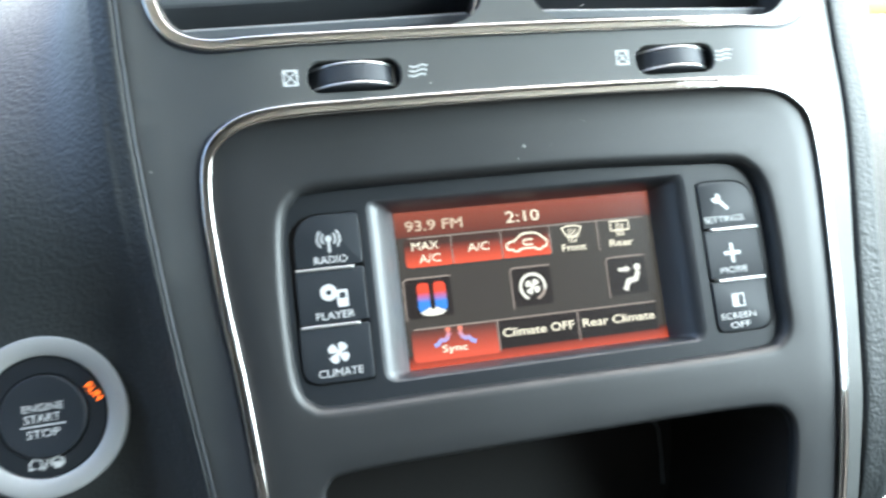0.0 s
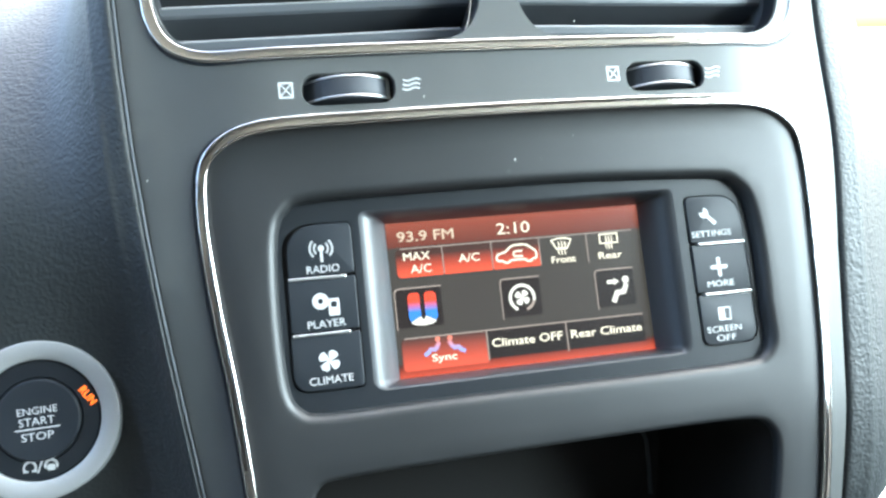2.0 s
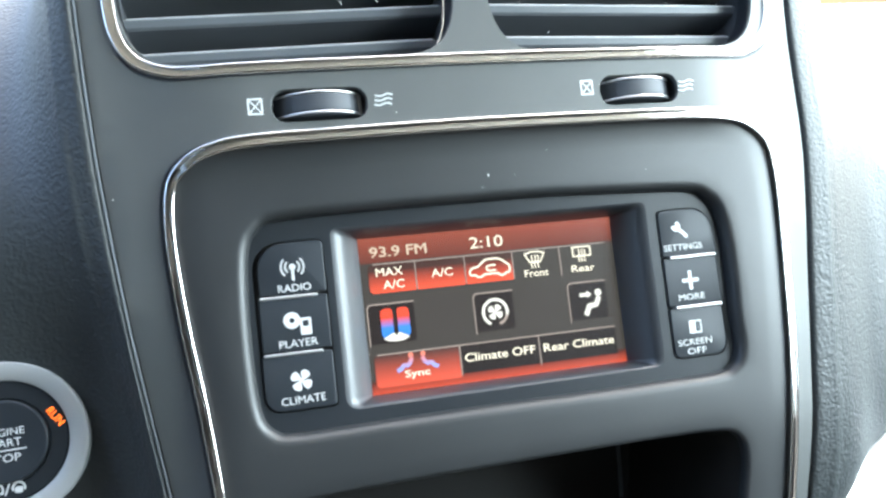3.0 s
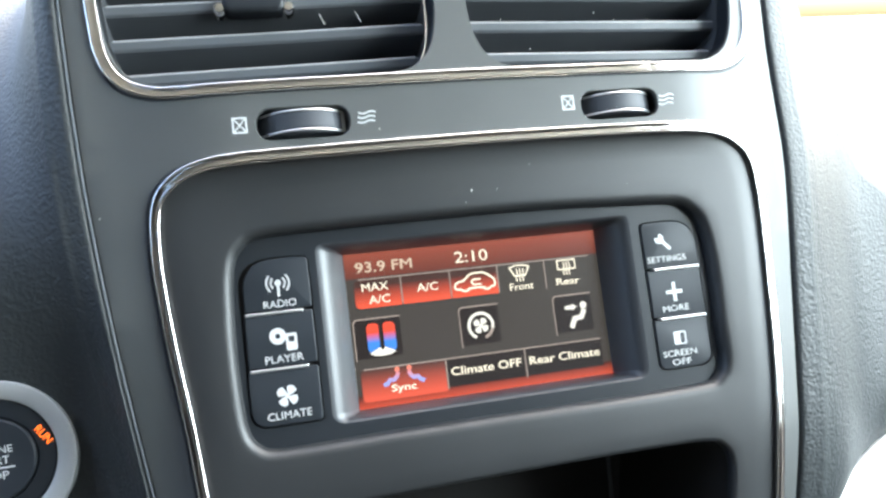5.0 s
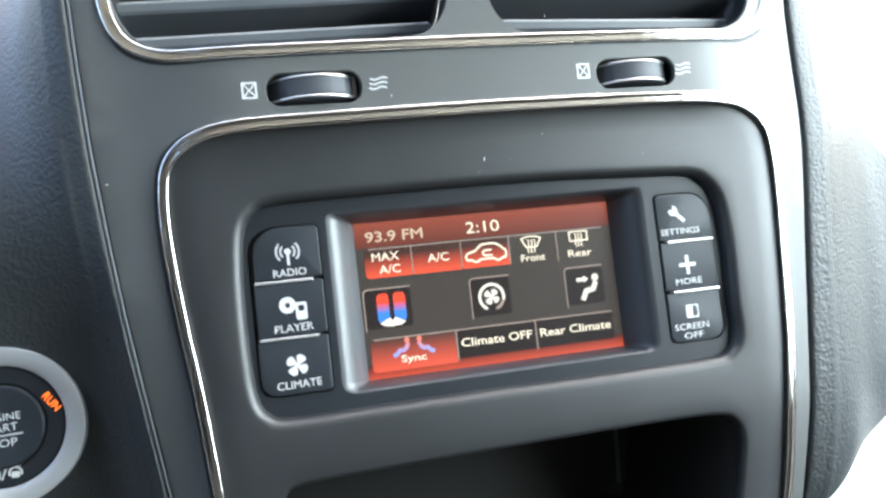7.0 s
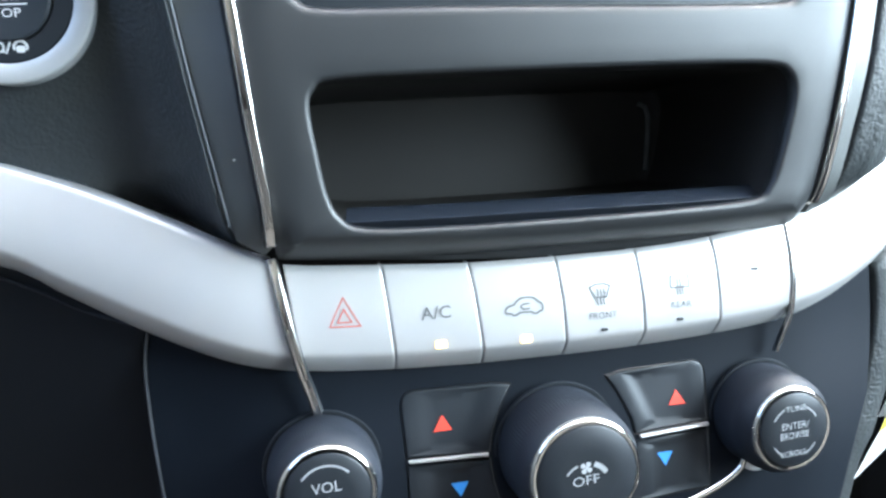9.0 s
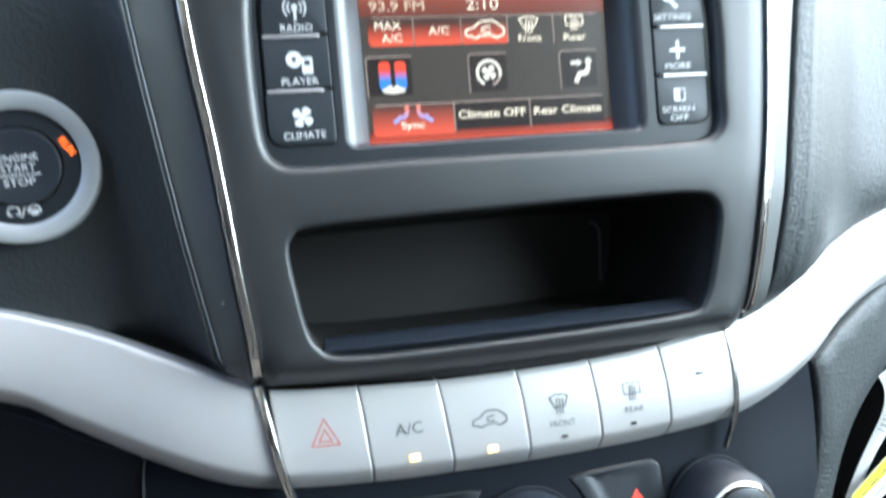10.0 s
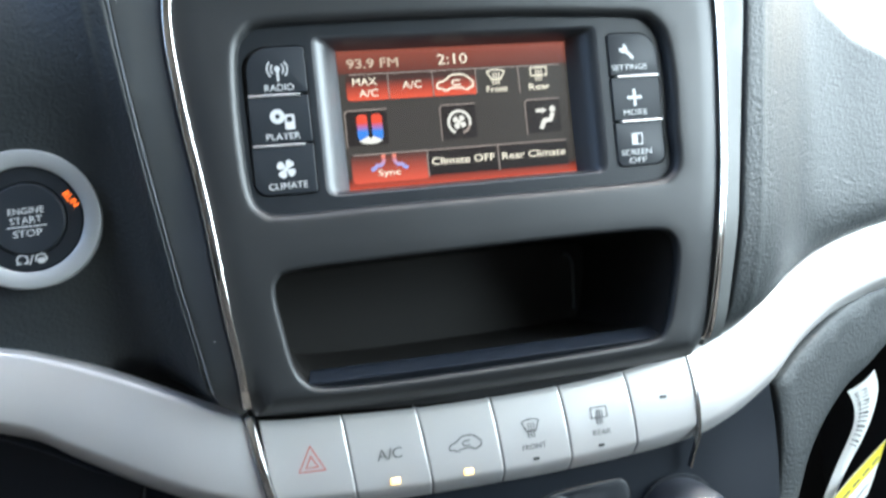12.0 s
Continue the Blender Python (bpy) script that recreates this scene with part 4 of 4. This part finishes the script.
def fan(cx, cz, r, y, hub=0.0):
    """Four broad blades."""
    geos = []
    for k in range(4):
        a = 45 + 90 * k + 12
        loop = [(cx + 0.12 * r * math.cos(radians(a - 60)), cz + 0.12 * r * math.sin(radians(a - 60)))]
        loop += [(cx + r * q * math.cos(radians(b)), cz + r * q * math.sin(radians(b))) for q, b in ((0.55, a - 38), (0.92, a - 30), (1.0, a - 8), (0.97, a + 14), (0.8, a + 32), (0.45, a + 34))]
        geos.append(flat(loop, y))
    if hub:
        geos.append(flat(disc(cx, cz, hub, 12), y))
    return merge(*geos)


def car_outline(cx, cz, w, h):
    q = spline([(-0.47, -0.3), (-0.5, -0.12), (-0.44, 0.05), (-0.28, 0.14), (-0.12, 0.42), (0.06, 0.48), (0.26, 0.44), (0.42, 0.18), (0.49, 0.02), (0.48, -0.28), (0.4, -0.32), (0.34, -0.42), (0.24, -0.42), (0.18, -0.32),
         (-0.14, -0.32), (-0.2, -0.42), (-0.3, -0.42), (-0.36, -0.32)], closed=True, steps=3)
    return [(cx + a * w, cz + b * h) for a, b in q]


def recirc(cx, cz, w, h, lw, y):
    return merge(stroke(car_outline(cx, cz, w, h), lw, y, True), stroke([(cx + 0.14 * w, cz + 0.14 * h)] + arc_pts(cx, cz, 0.08 * w, 90, 270, 8, 0.14 * h) + [(cx + 0.14 * w, cz - 0.14 * h)], lw * 0.9, y))


def defrost(cx, cz, w, h, lw, y, front):
    if front:
        q = [(-0.5, 0.38), (-0.2, 0.5), (0.2, 0.5), (0.5, 0.38), (0.27, -0.16), (-0.27, -0.16)]
    else:
        q = [(-0.5, 0.45), (0.5, 0.45), (0.5, -0.15), (-0.5, -0.15)]
    geos = [stroke([(cx + a * w, cz + b * h) for a, b in q], lw, y, True)]
    for k in (-1, 0, 1):
        x = cx + 0.16 * w * k
        geos.append(stroke([(x + 0.03 * w * math.sin(t * 6.3), cz + h * (0.28 - 0.8 * t)) for t in np.linspace(0, 1, 8)], lw * 0.85, y))
    return merge(*geos)


YL = -11.25
part("key_word", fitted("RADIO", -76.6, -65.9, 11.0, 2.45, YL, 1.0), INK, lk[0], "white printed word")
mast = merge(stroke([(-71.4, 18.6), (-71.4, 14.8)], 0.9, YL), flat(disc(-71.4, 19.0, 1.1, 14), YL), *[stroke(arc_pts(-71.4, 19.0, r, a - 42, a + 42, 8), 0.65, YL) for r in (2.3, 3.7) for a in (0, 180)])
part("radio_symbol", mast, INK, lk[0], "white mast with radio waves")
part("key_word", fitted("PLAYER", -77.8, -65.4, -7.0, 2.45, YL, 1.0), INK, lk[1], "white printed word")
part("player_symbol", merge(sheet(disc(-73.1, 1.6, 2.7, 22), [disc(-73.1, 1.6, 0.9, 12)], YL), sheet(rrect(-70.6, -67.0, -3.4, 2.2, 0.5, 3), [rrect(-69.8, -67.8, -0.6, 1.3, 0.3, 3)], YL - 0.02)), INK, lk[1], "white disc and player symbol")
part("key_word", fitted("CLIMATE", -78.8, -64.6, -25.2, 2.45, YL, 1.0), INK, lk[2], "white printed word")
part("fan_symbol", fan(-71.9, -17.9, 3.7, YL, 0.8), INK, lk[2], "white fan symbol")
part("key_word", fitted("SETTINGS", 62.4, 78.2, 11.6, 2.2, YL, 0.5), INK, rk[0], "white printed word")
part("wrench_symbol", merge(stroke([(69.0, 19.6), (72.2, 16.5)], 1.35, YL), sheet([(68.3 + 1.85 * math.cos(radians(a)), 20.3 + 1.85 * math.sin(radians(a))) for a in range(170, 470, 20)] + [(68.3, 20.5)], (), YL - 0.02)), INK, rk[0], "white wrench symbol")
part("key_word", fitted("MORE", 65.9, 76.5, -6.9, 2.2, YL, 0.5), INK, rk[1], "white printed word")
part("plus_symbol", merge(stroke([(68.5, 0.2), (74.3, 0.2)], 1.3, YL), stroke([(71.4, -2.9), (71.4, 3.3)], 1.3, YL - 0.02)), INK, rk[1], "white plus symbol")
part("key_word", merge(fitted("SCREEN", 63.2, 76.9, -23.3, 2.2, YL, 0.5), fitted("OFF", 66.5, 74.3, -26.6, 2.2, YL, 0.5)), INK, rk[2], "white printed words")
part("screen_symbol", merge(flat(rrect(68.5, 71.0, -19.2, -14.5, 0.3, 2), YL), stroke([(71.0, -19.0), (73.2, -19.0), (73.2, -14.7), (71.0, -14.7)], 0.45, YL)), INK, rk[2], "white half-filled square")

# ---- what the screen shows ----
GLOW = 0.118
# DIM and the red rows glow paler to include daylight reflected in the glass
DIM = glow_ramp("glow_off_veiled", (0.056, 0.049, 0.043), (0.056, 0.049, 0.043), GLOW, -30, 30)
HEAD = glow_ramp("glow_header", (0.14, 0.035, 0.024), (0.32, 0.075, 0.046), GLOW, 18, 27)
ROW1 = glow_ramp("glow_row_top", (0.86, 0.105, 0.05), (0.06, 0.026, 0.021), GLOW, 8.2, 15.5)
ROW3 = glow_ramp("glow_row_low", (0.80, 0.11, 0.06), (0.10, 0.040, 0.032), GLOW, -24, -14.5)
FOOT = glow_ramp("glow_foot", (0.62, 0.075, 0.035), (0.08, 0.020, 0.014), GLOW, -27, -23)
KEYDARK = glow_ramp("glow_dark", (0.010, 0.007, 0.006), (0.016, 0.011, 0.010), GLOW, -24, -14)
LINE = glow_ramp("glow_line", (0.42, 0.34, 0.30), (0.42, 0.34, 0.30), GLOW, -30, 30)
SOFT = glow_ramp("glow_soft", (0.72, 0.56, 0.42), (0.72, 0.56, 0.42), GLOW, -30, 30)
WORD = glow_ramp("glow_word", (1.0, 0.90, 0.72), (1.0, 0.90, 0.72), GLOW * 1.2, -30, 30)
WHITE = glow_ramp("glow_white", (1.0, 0.95, 0.86), (1.0, 0.95, 0.86), GLOW, -30, 30)
HOTCOLD = glow_ramp("glow_hot_cold", (0.06, 0.27, 0.85), (0.90, 0.085, 0.04), GLOW, -4.6, -1.2)
PINK = glow_ramp("glow_seat", (0.38, 0.42, 0.85), (0.95, 0.26, 0.17), GLOW, -19, -15)
scr.data.materials[0] = DIM
Y1, Y2, Y3 = 0.45, 0.35, 0.25
part("header_bar", flat([(-47.9, 18.3), (47.9, 18.3), (47.9, 27.2), (-47.9, 27.2)], Y1), HEAD, scr, "dark red header bar")
part("footer_bar", flat([(-47.9, -27.2), (47.9, -27.2), (47.9, -22.5), (-47.9, -22.5)], Y1), FOOT, scr, "red footer glow")
part("station_word", fitted("93.9 FM", -44.2, -23.6, 20.3, 3.6, Y3, 0, 0.02), SOFT, scr, "pale red digits")
part("clock_word", fitted("2:10", -7.6, 4.9, 20.2, 4.1, Y3, 0, 0.0), WORD, scr, "pale digits")
part("touch_key", flat(rrect(-45.2, -28.7, 7.6, 17.7, (0.3, 0.3, 1.6, 1.6), 3), Y2), ROW1, scr, "lit red touch key")
part("touch_key", flat(rrect(-28.2, -10.6, 7.6, 17.7, 0.3, 3), Y2), ROW1, scr, "lit red touch key")
part("touch_key", flat(rrect(-10.1, 7.6, 7.6, 17.7, 0.3, 3), Y2), ROW1, scr, "lit red touch key")
part("key_line", merge(stroke([(-43.5, 17.8), (44.4, 17.8)], 0.4, Y3), stroke([(-28.45, 17.6), (-28.45, 8.0)], 0.35, Y3), stroke([(-10.35, 17.6), (-10.35, 8.0)], 0.35, Y3), stroke([(7.8, 17.6), (7.8, 7.8)], 0.4, Y3), stroke([(26.2, 17.6), (26.2, 7.0)], 0.4, Y3)), LINE, scr, "grey key lines")
part("touch_word", merge(fitted("MAX", -42.6, -33.0, 13.5, 2.9, Y3), fitted("A/C", -40.4, -32.8, 9.0, 2.9, Y3)), WORD, scr, "pale words")
part("touch_word", fitted("A/C", -22.8, -15.0, 11.4, 2.9, Y3), WORD, scr, "pale word")
part("car_symbol", recirc(-1.1, 12.6, 15.2, 6.8, 0.7, Y3), WORD, scr, "pale car with a turning arrow")
part("defrost_symbol", defrost(16.4, 14.0, 7.6, 5.8, 0.55, Y3, True), WORD, scr, "pale windscreen symbol")
part("touch_word", fitted("Front", 11.9, 21.2, 7.9, 2.5, Y3, 0, 0.02), WORD, scr, "pale word")
part("defrost_symbol", defrost(35.0, 14.5, 7.0, 5.6, 0.55, Y3, False), WORD, scr, "pale rear window symbol")
part("touch_word", fitted("Rear", 30.3, 39.6, 7.9, 2.5, Y3, 0, 0.02), WORD, scr, "pale word")
for x0, x1 in ((-47.0, -30.4), (-8.6, 6.2), (27.8, 42.9)):
    part("tab_line", merge(stroke([(x0, -10.5), (x0, 2.4)], 0.4, Y2), stroke(arc_pts(x0 + 1.6, 2.2, 1.6, 180, 90, 5) + [(x1, 3.8)], 0.5, Y2 - 0.02)), LINE, scr, "grey tab outline")
    part("tab_field", flat(rrect(x0 + 0.3, x1, -10, 3.6, (1, 1, 1.6, 1), 3), Y1 - 0.03), KEYDARK, scr)
part("heat_bar", flat(rrect(-42.6, -38.3, -8.2, 2.1, (0.3, 1.2, 1.6, 1.6), 3), Y3), HOTCOLD, scr, "red to blue bar")
part("heat_bar", flat(rrect(-36.7, -32.4, -8.2, 2.1, (1.6, 1.6, 1.2, 0.3), 3), Y3), HOTCOLD, scr, "red to blue bar")
part("heat_tip", flat([(-42.2, -8.3), (-38.4, -6.4), (-37.5, -7.6), (-36.6, -6.4), (-32.8, -8.3), (-34.6, -9.3), (-37.5, -9.6), (-40.4, -9.3)], Y3 - 0.04), WHITE, scr, "white tip")
part("fan_symbol", fan(-0.9, -3.4, 3.0, Y3, 0.6), WHITE, scr, "white fan")
part("fan_scale", merge(stroke(arc_pts(-0.9, -3.4, 4.5, 200, -15, 20), 1.1, Y3), stroke(arc_pts(-0.9, -3.4, 4.5, -120, -160, 6), 1.1, Y3)), WHITE, scr, "white ring round the fan")
part("fan_scale_rest", stroke(arc_pts(-0.9, -3.4, 4.5, -20, -70, 8), 1.1, Y3), LINE, scr, "grey end of the ring")
seat = merge(flat(disc(39.6, -0.5, 1.35, 14), Y3), stroke([(39.5, -2.6), (38.4, -4.8), (35.6, -5.2), (34.2, -8.0)], 1.9, Y3), stroke([(32.6, -0.9), (35.2, -0.9)], 1.4, Y3), flat([(35.0, 0.5), (37.0, -0.9), (35.0, -2.2)], Y3))
part("airflow_symbol", seat, WHITE, scr, "white airflow arrow and seat")
part("touch_key", flat(rrect(-46.2, -15.9, -25.0, -13.8, (0.3, 0.3, 1.4, 1.4), 3), Y2), ROW3, scr, "lit red touch key")
part("touch_key", flat(rrect(-15.2, 13.9, -23.8, -14.0, 0.3, 3), Y2), KEYDARK, scr, "dark touch key")
part("touch_key", flat(rrect(14.6, 44.6, -23.8, -14.0, 0.3, 3), Y2), KEYDARK, scr, "dark touch key")
part("key_line", merge(stroke([(-45, -13.7), (44.4, -13.7)], 0.45, Y3), stroke([(-15.55, -13.8), (-15.55, -24.2)], 0.45, Y3), stroke([(14.25, -13.8), (14.25, -24.2)], 0.45, Y3)), LINE, scr, "grey key lines")
seats = merge(*[merge(flat(disc(-31.2 + s * 2.2, -14.9, 0.95, 10), Y3), stroke([(-31.2 + s * a, b) for a, b in ((2.0, -16.2), (2.7, -17.6), (3.6, -18.3), (5.0, -18.2), (6.0, -19.4), (7.0, -19.8))], 1.45, Y3)) for s in (-1, 1)])
part("seat_symbols", seats, PINK, scr, "red and blue seat outlines")
part("touch_word", fitted("Sync", -36.0, -27.0, -22.4, 2.4, Y3, 0, 0.02), WORD, scr, "pale word")
part("touch_word", fitted("Climate OFF", -14.0, 12.6, -19.8, 2.9, Y3, 0, 0.02), WORD, scr, "pale words")
part("touch_word", fitted("Rear Climate", 15.8, 43.6, -19.8, 2.9, Y3, 0, 0.02), WORD, scr, "pale words")

# ---- printing on the silver keys ----
def key_face(x, z):
    zt, zl = top_z(x), low_z(x)
    return band_y(x, (z - zt) / (zl - zt)) - 0.27


q = [(-78.8, -132.8), (-68.8, -133.3), (-73.9, -123.8)]
part("hazard_symbol", merge(stroke(q, 0.45, key_face, True), stroke([(-76.2, -131.6), (-71.6, -131.8), (-73.9, -127.4)], 0.45, key_face, True)), REDINK, key_obs[0], "red double triangle")
part("key_word", fitted("A/C", -48.6, -38.5, -133.5, 4.1, key_face, 0, 0.0), GREYINK, key_obs[1], "grey printed word")
part("recirculation_symbol", recirc(-12.7, -132.4, 13.4, 6.2, 0.55, key_face), GREYINK, key_obs[2], "grey car with a turning arrow")
part("defrost_symbol", defrost(15.6, -130.8, 7.6, 7.0, 0.5, key_face, True), GREYINK, key_obs[3], "grey windscreen symbol")
part("key_word", fitted("FRONT", 10.9, 21.2, -139.3, 2.3, key_face, 0, 0.0), GREYINK, key_obs[3], "grey printed word")
part("defrost_symbol", defrost(46.2, -130.0, 7.0, 7.0, 0.5, key_face, False), GREYINK, key_obs[4], "grey rear window symbol")
part("key_word", fitted("REAR", 42.2, 50.4, -138.2, 2.3, key_face, 0, 0.0), GREYINK, key_obs[4], "grey printed word")
part("small_mark", stroke([(75.0, -127.0), (77.5, -127.0)], 1.3, key_face), DARKSLOT, key_obs[5], "small dark mark")
for i, x, z, lit in ((1, -42.4, -142.4, 1), (2, -12.5, -143.8, 1), (3, 16.5, -143.4, 0), (4, 45.8, -142.6, 0)):
    yk = key_face(x, z)
    part("indicator", pad(rrect(x - (2.0 if lit else 1.3), x + (2.0 if lit else 1.3), z - (1.3 if lit else 0.6), z + (1.3 if lit else 0.6), 0.5, 3), yk - 0.2, yk + 1.5, 0.25), AMBER if lit else DARKSLOT, key_obs[i], "lit amber indicator" if lit else "unlit dark indicator")

# ---- printing on the knobs and the start button ----
kn, cap, kx, kz, ky, cr = knob_obs[0]
part("dial_word", merge(fitted("VOL", kx - 5.0, kx + 4.2, kz + 1.2, 3.4, ky - 0.15, 2, 0.0), stroke(arc_pts(kx - 0.2, kz + 0.2, 9.6, 140, 45, 14), 0.7, ky - 0.15), stroke(arc_pts(kx - 0.2, kz - 4.5, 2.6, 130, 410, 14), 0.6, ky - 0.15), stroke([(kx - 0.2, kz - 0.9), (kx - 0.2, kz - 4.2)], 0.6, ky - 0.15)), DIALINK, cap, "white printed word and arc")
kn, cap, kx, kz, ky, cr = knob_obs[1]
part("dial_word", merge(fitted("OFF", kx - 5.2, kx + 4.0, kz - 2.6, 3.2, ky - 0.15, 3, 0.0), fan(kx - 0.6, kz + 3.2, 2.2, ky - 0.15, 0.4), stroke(arc_pts(kx - 0.6, kz - 3.5, 8.2, 142, 112, 6), 0.7, ky - 0.15), stroke(arc_pts(kx - 0.6, kz - 3.5, 8.2, 66, 36, 6), 1.7, ky - 0.15)), DIALINK, cap, "white printed word and fan")
kn, cap, kx, kz, ky, cr = knob_obs[2]
part("dial_word", merge(fitted("TUNE", kx - 4.0, kx + 4.4, kz + 7.2, 2.0, ky - 0.15, 2, 0.0), fitted("ENTER/", kx - 5.2, kx + 5.6, kz + 0.7, 2.5, ky - 0.15, 2, 0.0), fitted("BROWSE", kx - 5.8, kx + 5.6, kz - 2.9, 2.5, ky - 0.15, 2, 0.0), fitted("SCROLL", kx - 5.6, kx + 5.0, kz - 9.4, 2.0, ky - 0.15, 2, 0.0),
    *[stroke(arc_pts(kx, kz - 0.4, 9.6, a, b, 8), 0.55, ky - 0.15) for a, b in ((150, 118), (62, 30), (212, 240), (300, 328))]), DIALINK, cap, "white printed words and arcs")

part("cap_word", merge(fitted("ENGINE", bx - 5.9, bx + 6.3, -24.8, 2.3, 8.2, 2), fitted("START", bx - 5.5, bx + 5.3, -28.3, 2.5, 8.2, 2), stroke([(bx - 6.8, -29.6), (bx + 6.6, -29.3)], 0.45, 8.2), fitted("STOP", bx - 4.9, bx + 4.9, -33.1, 2.5, 8.2, 2)), INK, sc, "white printed words")
part("run_lamp", fitted("RUN", -154.6, -148.2, -21.4, 2.6, 8.75, -54), ORANGE, sb, "lit orange word")
part("mode_symbols", merge(stroke(arc_pts(bx - 3.0, -41.6, 1.8, 220, -40, 10), 0.6, 8.75), stroke([(bx - 4.9, -42.8), (bx - 3.6, -42.8)], 0.6, 8.75), stroke([(bx - 2.3, -42.8), (bx - 1.1, -42.8)], 0.6, 8.75), stroke([(bx - 0.6, -43.4), (bx + 0.8, -39.8)], 0.5, 8.75),
    stroke(arc_pts(bx + 3.4, -41.6, 1.8, 200, -20, 10), 0.7, 8.75), flat(rrect(bx + 2.2, bx + 4.6, -43.2, -41.2, 0.4, 2), 8.75)), INK, sb, "white printed symbols")

# bar code on the tag
for k in range(14):
    i = 2 + k * 0.78
    n = int(i)
    f = i - n
    a = [p + (q - p) * f for p, q in zip(tag_point(n, 0.12), tag_point(n + 1, 0.12))]
    e = [p + (q - p) * f for p, q in zip(tag_point(n, 0.5), tag_point(n + 1, 0.5))]
    w = 0.8 if k % 3 else 1.5
    part("bar", ([(a[0], a[1] - 0.3, a[2]), (e[0], e[1] - 0.3, e[2]), (e[0], e[1] - 0.3, e[2] - w), (a[0], a[1] - 0.3, a[2] - w)], [(0, 1, 2, 3)]), GREYINK, tag)

# dust and lint caught on the plastic
def speck(x, y, z, l, a, w=0.22):
    c, s = math.cos(radians(a)), math.sin(radians(a))
    return [(x - c * l + s * w, y, z - s * l - c * w), (x + c * l + s * w, y, z + s * l - c * w), (x + c * l - s * w, y - 0.15, z + s * l + c * w), (x - c * l - s * w, y - 0.15, z - s * l + c * w)], [(0, 1, 2, 3)]


dust = thing("dust", (0, -6, 100), "pale lint and dust specks on the plastic", "dust", kind="stuff")
rnd = random.Random(4)
bits = [speck(-46.5, -5.9, 111.3, 2.2, 115, 0.12), speck(-33.6, -5.9, 111.8, 2.0, 112, 0.12), speck(-66, 0, 104, 1.6, 120, 0.15), speck(-62, 0, 104, 1.4, 60, 0.15)]
for x, z in ((20, 110.2), (66, 109.8), (80, 109.9), (30, 98.5), (83, 97.6), (58, 112.5)):
    bits.append(speck(x, -6.0, z - 0.5 - 0.026 * x, 0.42, rnd.uniform(60, 120), 0.13))
bits += [speck(-2.4, -15.2, 43.9, 0.5, 80, 0.2), speck(-124.0, plate_y(-124.0, 45) - 0.2, 45, 0.25, 30, 0.2), speck(-33, plate_y(-33, 66.5) - 0.2, 66.5, 0.25, 30, 0.18), speck(-103.6, rim_y(-77) - 0.5, -77.6, 0.25, 30, 0.2)]
for _ in range(7):
    x, z = rnd.uniform(-95, 95), rnd.uniform(38, 58)
    bits.append(speck(x, -15.15, z, rnd.uniform(0.1, 0.2), rnd.uniform(0, 180), 0.08))
part("specks", merge(*bits), LINT, dust)
